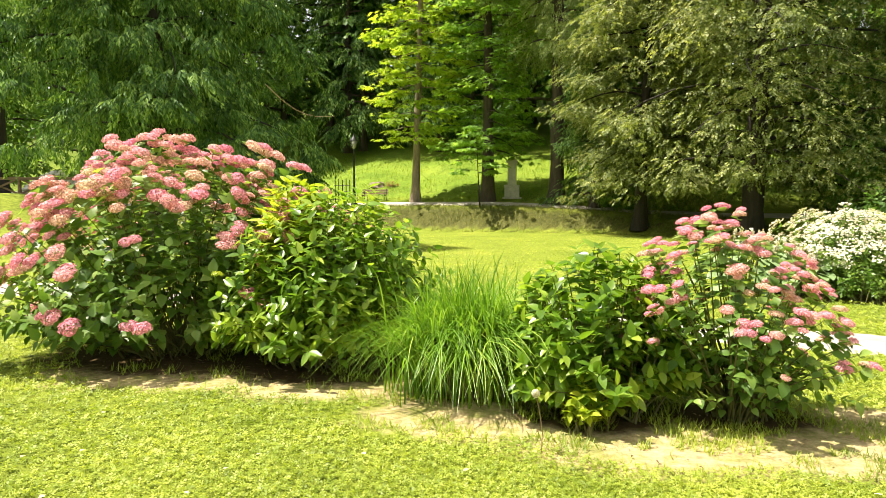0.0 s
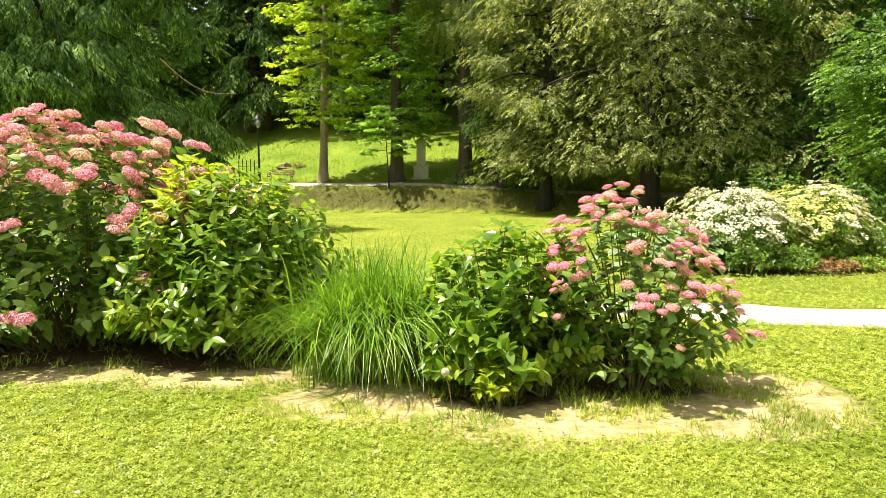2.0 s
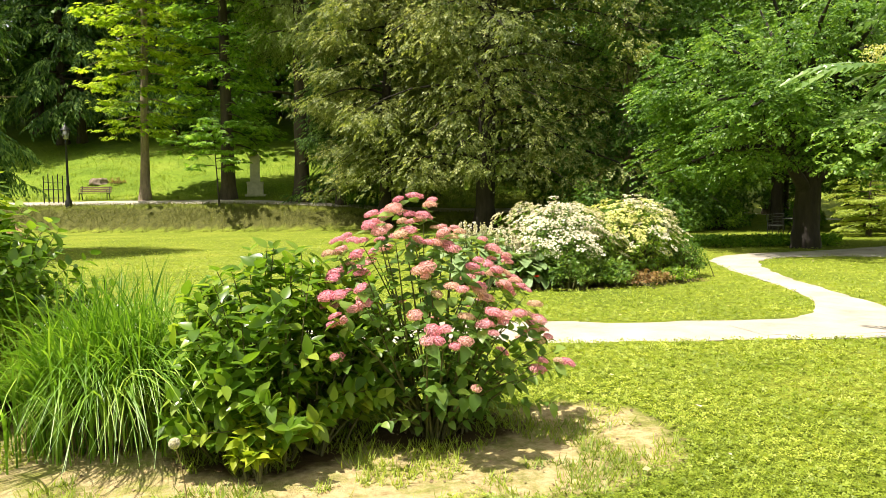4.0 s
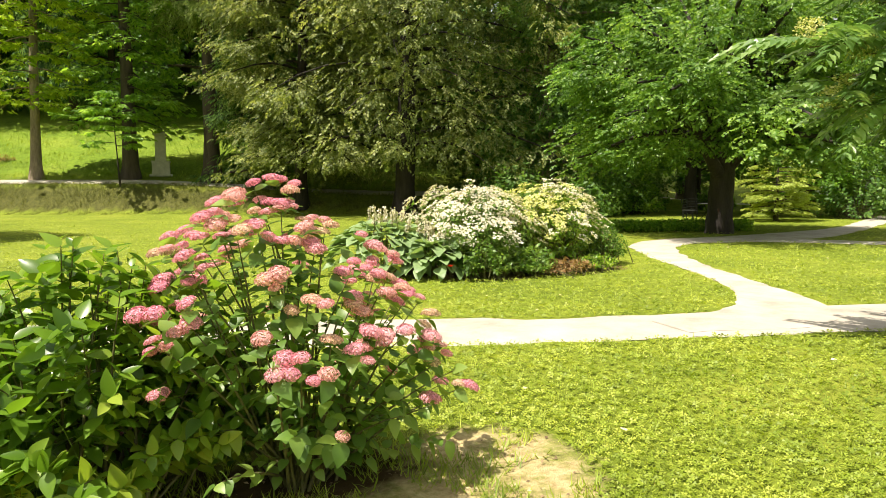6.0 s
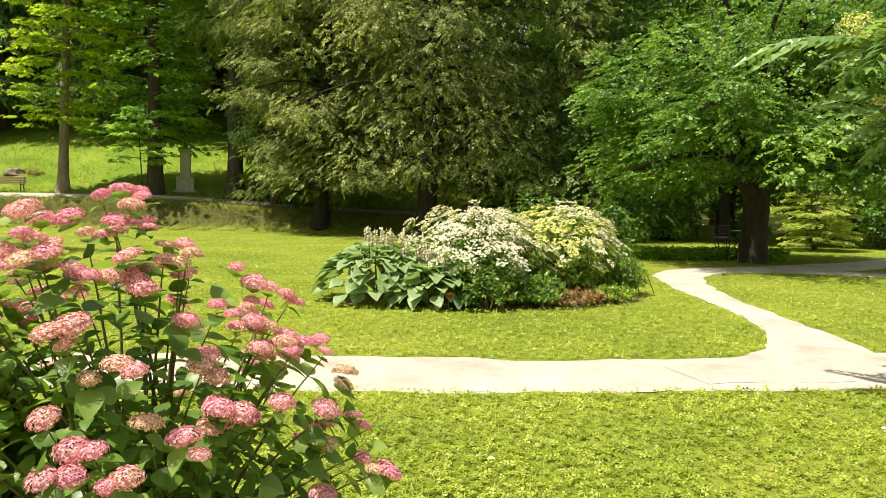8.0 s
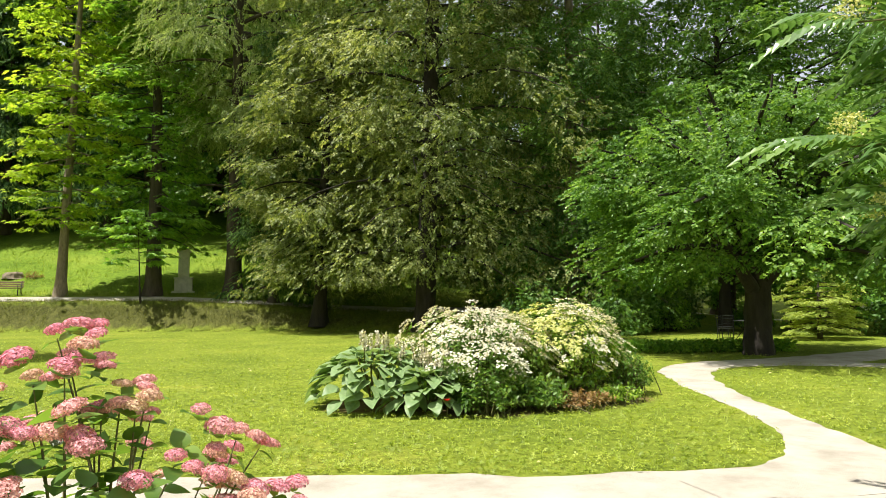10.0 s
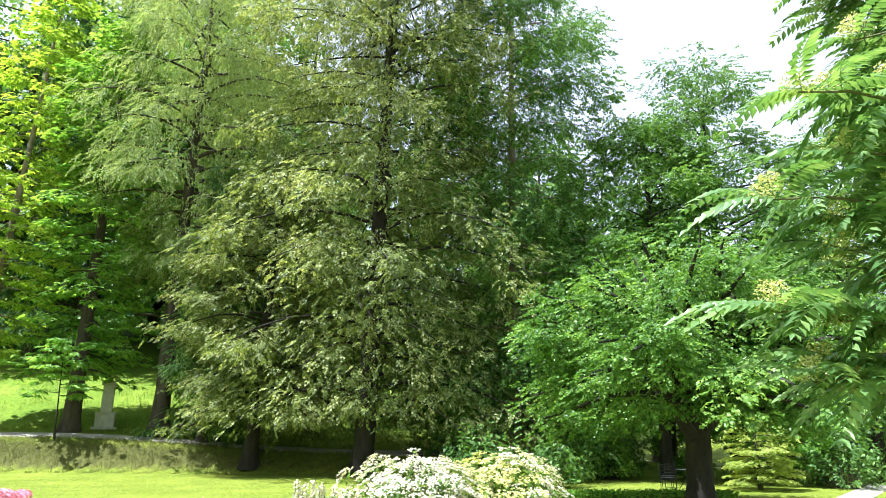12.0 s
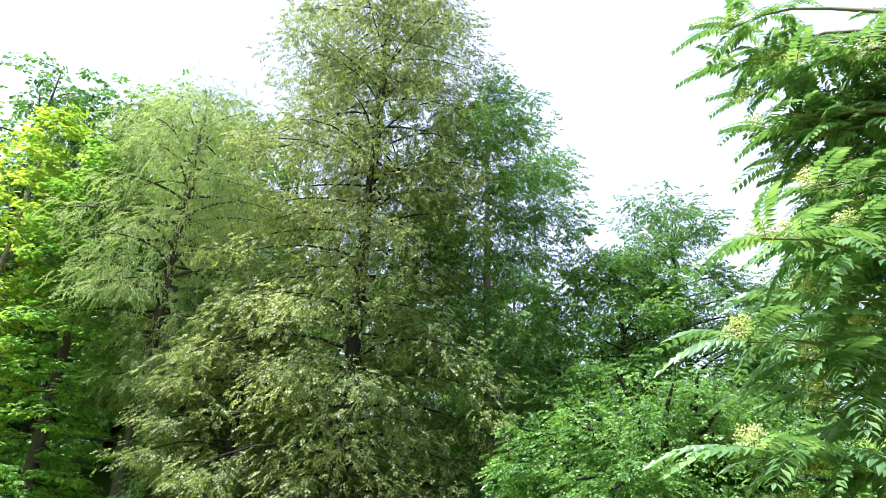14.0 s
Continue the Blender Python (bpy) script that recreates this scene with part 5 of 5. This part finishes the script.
def build_fence():
    ob = thing("wooden_fence", -20.6, 36.0, float(ground_z(-20.6, 36.0)), "brown timber fence with crossed braces", "fence")
    for i in range(5):
        x = -4 + i * 2
        part("post", box(0.14, 0.14, 1.3, (x, 0, 0.5), 0.015), M_WOOD, ob)
    part("rail", box(8.4, 0.07, 0.14, (0, -0.1, 1.05), 0.012), M_WOOD, ob)
    part("rail", box(8.4, 0.07, 0.12, (0, -0.1, 0.2), 0.012), M_WOOD, ob)
    for i in range(4):
        for sg in (-1, 1):
            part("brace", box(2.05, 0.05, 0.1, (-3 + i * 2, -0.02 + 0.055 * sg, 0.62), 0.01, Euler((0, sg * 0.4, 0)).to_matrix().to_4x4()), M_WOOD, ob)
    rng = np.random.RandomState(113)
    heap = thing("stone_heap", -22.6, 39.5, float(ground_z(-22.6, 39.5)), "heap of pale rubble stones behind the fence", "stones", kind="stuff")
    bits = []
    for i in range(170):
        v, f = lathe([(0.02, -0.1), (0.14, -0.06), (0.16, 0.02), (0.09, 0.09), (0.0, 0.1)], 6)
        v = v * (0.8 + 0.5 * rng.rand(1, 3)) * (1 + 0.15 * rng.randn(len(v), 1))
        px, py = rng.randn() * 1.2, rng.randn() * 0.5
        bits.append((v + np.array([px, py, max(0.05, 1.5 * math.exp(-(px / 1.7) ** 2 - py ** 2) * rng.rand() ** 0.4)]), f))
    part("rubble", join(bits), M_STONE, heap)["kind"] = "stuff"


def build_dandelion():
    ob = thing("dandelion", 0.6, 4.02, 0, "dandelion seed head on a thin stalk", "flower")
    part("stalk", tube(np.array([(0, 0, -0.01), (0.006, 0, 0.14), (-0.012, 0.01, 0.27), (-0.035, 0.0, 0.36)]), [0.0035, 0.003, 0.003, 0.003], 6), M_DRY, ob)
    n = 130
    k = np.arange(n) + 0.5
    el, az = np.arccos(1 - 2 * k / n), k * 2.39996
    d = np.stack([np.cos(az) * np.sin(el), np.sin(az) * np.sin(el), np.cos(el)], 1)
    c = np.array([-0.037, 0, 0.375])
    rays = scatter((np.array([(-0.01, 0, 0), (0.01, 0, 0), (0, 0.8, 0), (-0.25, 1, 0.1), (0.25, 1, 0.1), (0, 1.0, -0.25)]), np.array([(0, 1, 2), (2, 3, 4), (2, 4, 5), (2, 5, 3)])), np.tile(c, (n, 1)), d, np.random.RandomState(5).randn(n, 3), np.full(n, 0.026))
    part("seed_head", rays, L_WHITE, ob, "white fluffy seed head")


def build_litter():
    for i, (x, y, s) in enumerate(((3.95, 4.42, 0.036), (2.25, 3.35, 0.026), (0.15, 3.7, 0.035), (6.6, 4.9, 0.03))):
        ob = new("fallen_petal", make_mesh("fallen_petal", *ovate(0.4, 0.1), L_WHITE if i != 2 else L_DRYLEAF, None, True))
        ob.matrix_world = pose(x, y, 0.035, 8, 12, 70 * i) @ Matrix.Scale(s * 1.6, 4)
        tagged(ob, "pale curled fallen petal lying in the grass", "petal", "litter on the lawn")


def build_house():
    ob = thing("garden_house", 62, 33, float(ground_z(62, 33)), "white rendered building behind the far trees", "building", rz=-58)
    W, D, H = 16.0, 8.0, 6.0
    part("wall", box(W, D, H, (0, 0, H / 2), 0.05), M_PLASTER, ob)
    bm = bmesh.new()
    v = [bm.verts.new(c) for c in ((-W / 2 - .5, -D / 2 - .5, H), (W / 2 + .5, -D / 2 - .5, H), (W / 2 + .5, D / 2 + .5, H), (-W / 2 - .5, D / 2 + .5, H), (-W / 2 + 3, 0, H + 3), (W / 2 - 3, 0, H + 3))]
    for q in ((0, 1, 5, 4), (1, 2, 5), (2, 3, 4, 5), (3, 0, 4), (3, 2, 1, 0)):
        bm.faces.new([v[i] for i in q])
    part("roof", bm, M_ROOF, ob)
    for fl in range(2):
        for k in range(5):
            w = part("window", box(1.2, 0.12, 1.6, (-6 + k * 3, -D / 2 - 0.03, 1.6 + fl * 2.8), 0.02), M_PLASTER, ob)
            part("pane", box(0.98, 0.06, 1.38, (-6 + k * 3, -D / 2 - 0.08, 1.6 + fl * 2.8), 0.01), M_GLASS_DARK, w)


def build_garden_seats():
    base = thing("garden_chair", 23.2, 21.8, float(ground_z(23.2, 21.8)), "thin dark metal garden chair on the lawn", "chair", "garden chairs", rz=20)
    for sx in (-0.22, 0.22):
        part("leg", tube(np.array([(sx, -0.22, 0), (sx, -0.2, 0.45)]), [0.014, 0.014], 5), M_IRON, base)
        part("leg", tube(np.array([(sx, 0.22, 0), (sx, 0.22, 0.45), (sx, 0.28, 0.95)]), [0.014] * 3, 5), M_IRON, base)
    part("seat", box(0.48, 0.46, 0.025, (0, 0, 0.45), 0.01), M_IRON, base)
    for k in range(4):
        part("back_bar", tube(np.array([(-0.22, 0.24 + 0.012 * k, 0.58 + 0.11 * k), (0.22, 0.24 + 0.012 * k, 0.58 + 0.11 * k)]), [0.011, 0.011], 5), M_IRON, base)
    for x, y, r in ((24.3, 21.2, -40), (24.1, 22.6, 150), (25.4, 22.0, 80)):
        copy_thing(base, pose(x, y, float(ground_z(x, y)), 0, 0, r))
    ob = thing("garden_table", 24.4, 21.9, float(ground_z(24.4, 21.9)), "round dark metal garden table", "table")
    part("tabletop", lathe([(0.0, 0.74), (0.45, 0.74), (0.46, 0.72), (0.45, 0.7), (0.0, 0.7)], 20), M_IRON, ob)
    for k in range(3):
        a = k * 2.094
        part("leg", tube(np.array([(0.35 * math.cos(a), 0.35 * math.sin(a), 0), (0.05 * math.cos(a), 0.05 * math.sin(a), 0.4), (0.2 * math.cos(a), 0.2 * math.sin(a), 0.71)]), [0.015] * 3, 5), M_IRON, ob)


def build_railing():
    x, y = -7.35, 49.3
    ob = thing("metal_railing", x, y, float(ground_z(x, y)), "short dark metal railing beside the lantern post", "railing", rz=-20)
    for k in range(5):
        part("post", tube(np.array([(-0.6 + 0.3 * k, 0, -0.1), (-0.6 + 0.3 * k, 0, 1.75 + 0.1 * (k % 2))]), [0.035, 0.03], 6), M_IRON, ob)
    for h in (0.35, 0.9, 1.35):
        part("rail", tube(np.array([(-0.65, 0, h), (0.65, 0, h)]), [0.022, 0.022], 5), M_IRON, ob)


build_lamp()
build_railing()
build_bench()
build_monument()
build_stump()
build_fence()
build_dandelion()
build_litter()
build_house()
build_garden_seats()
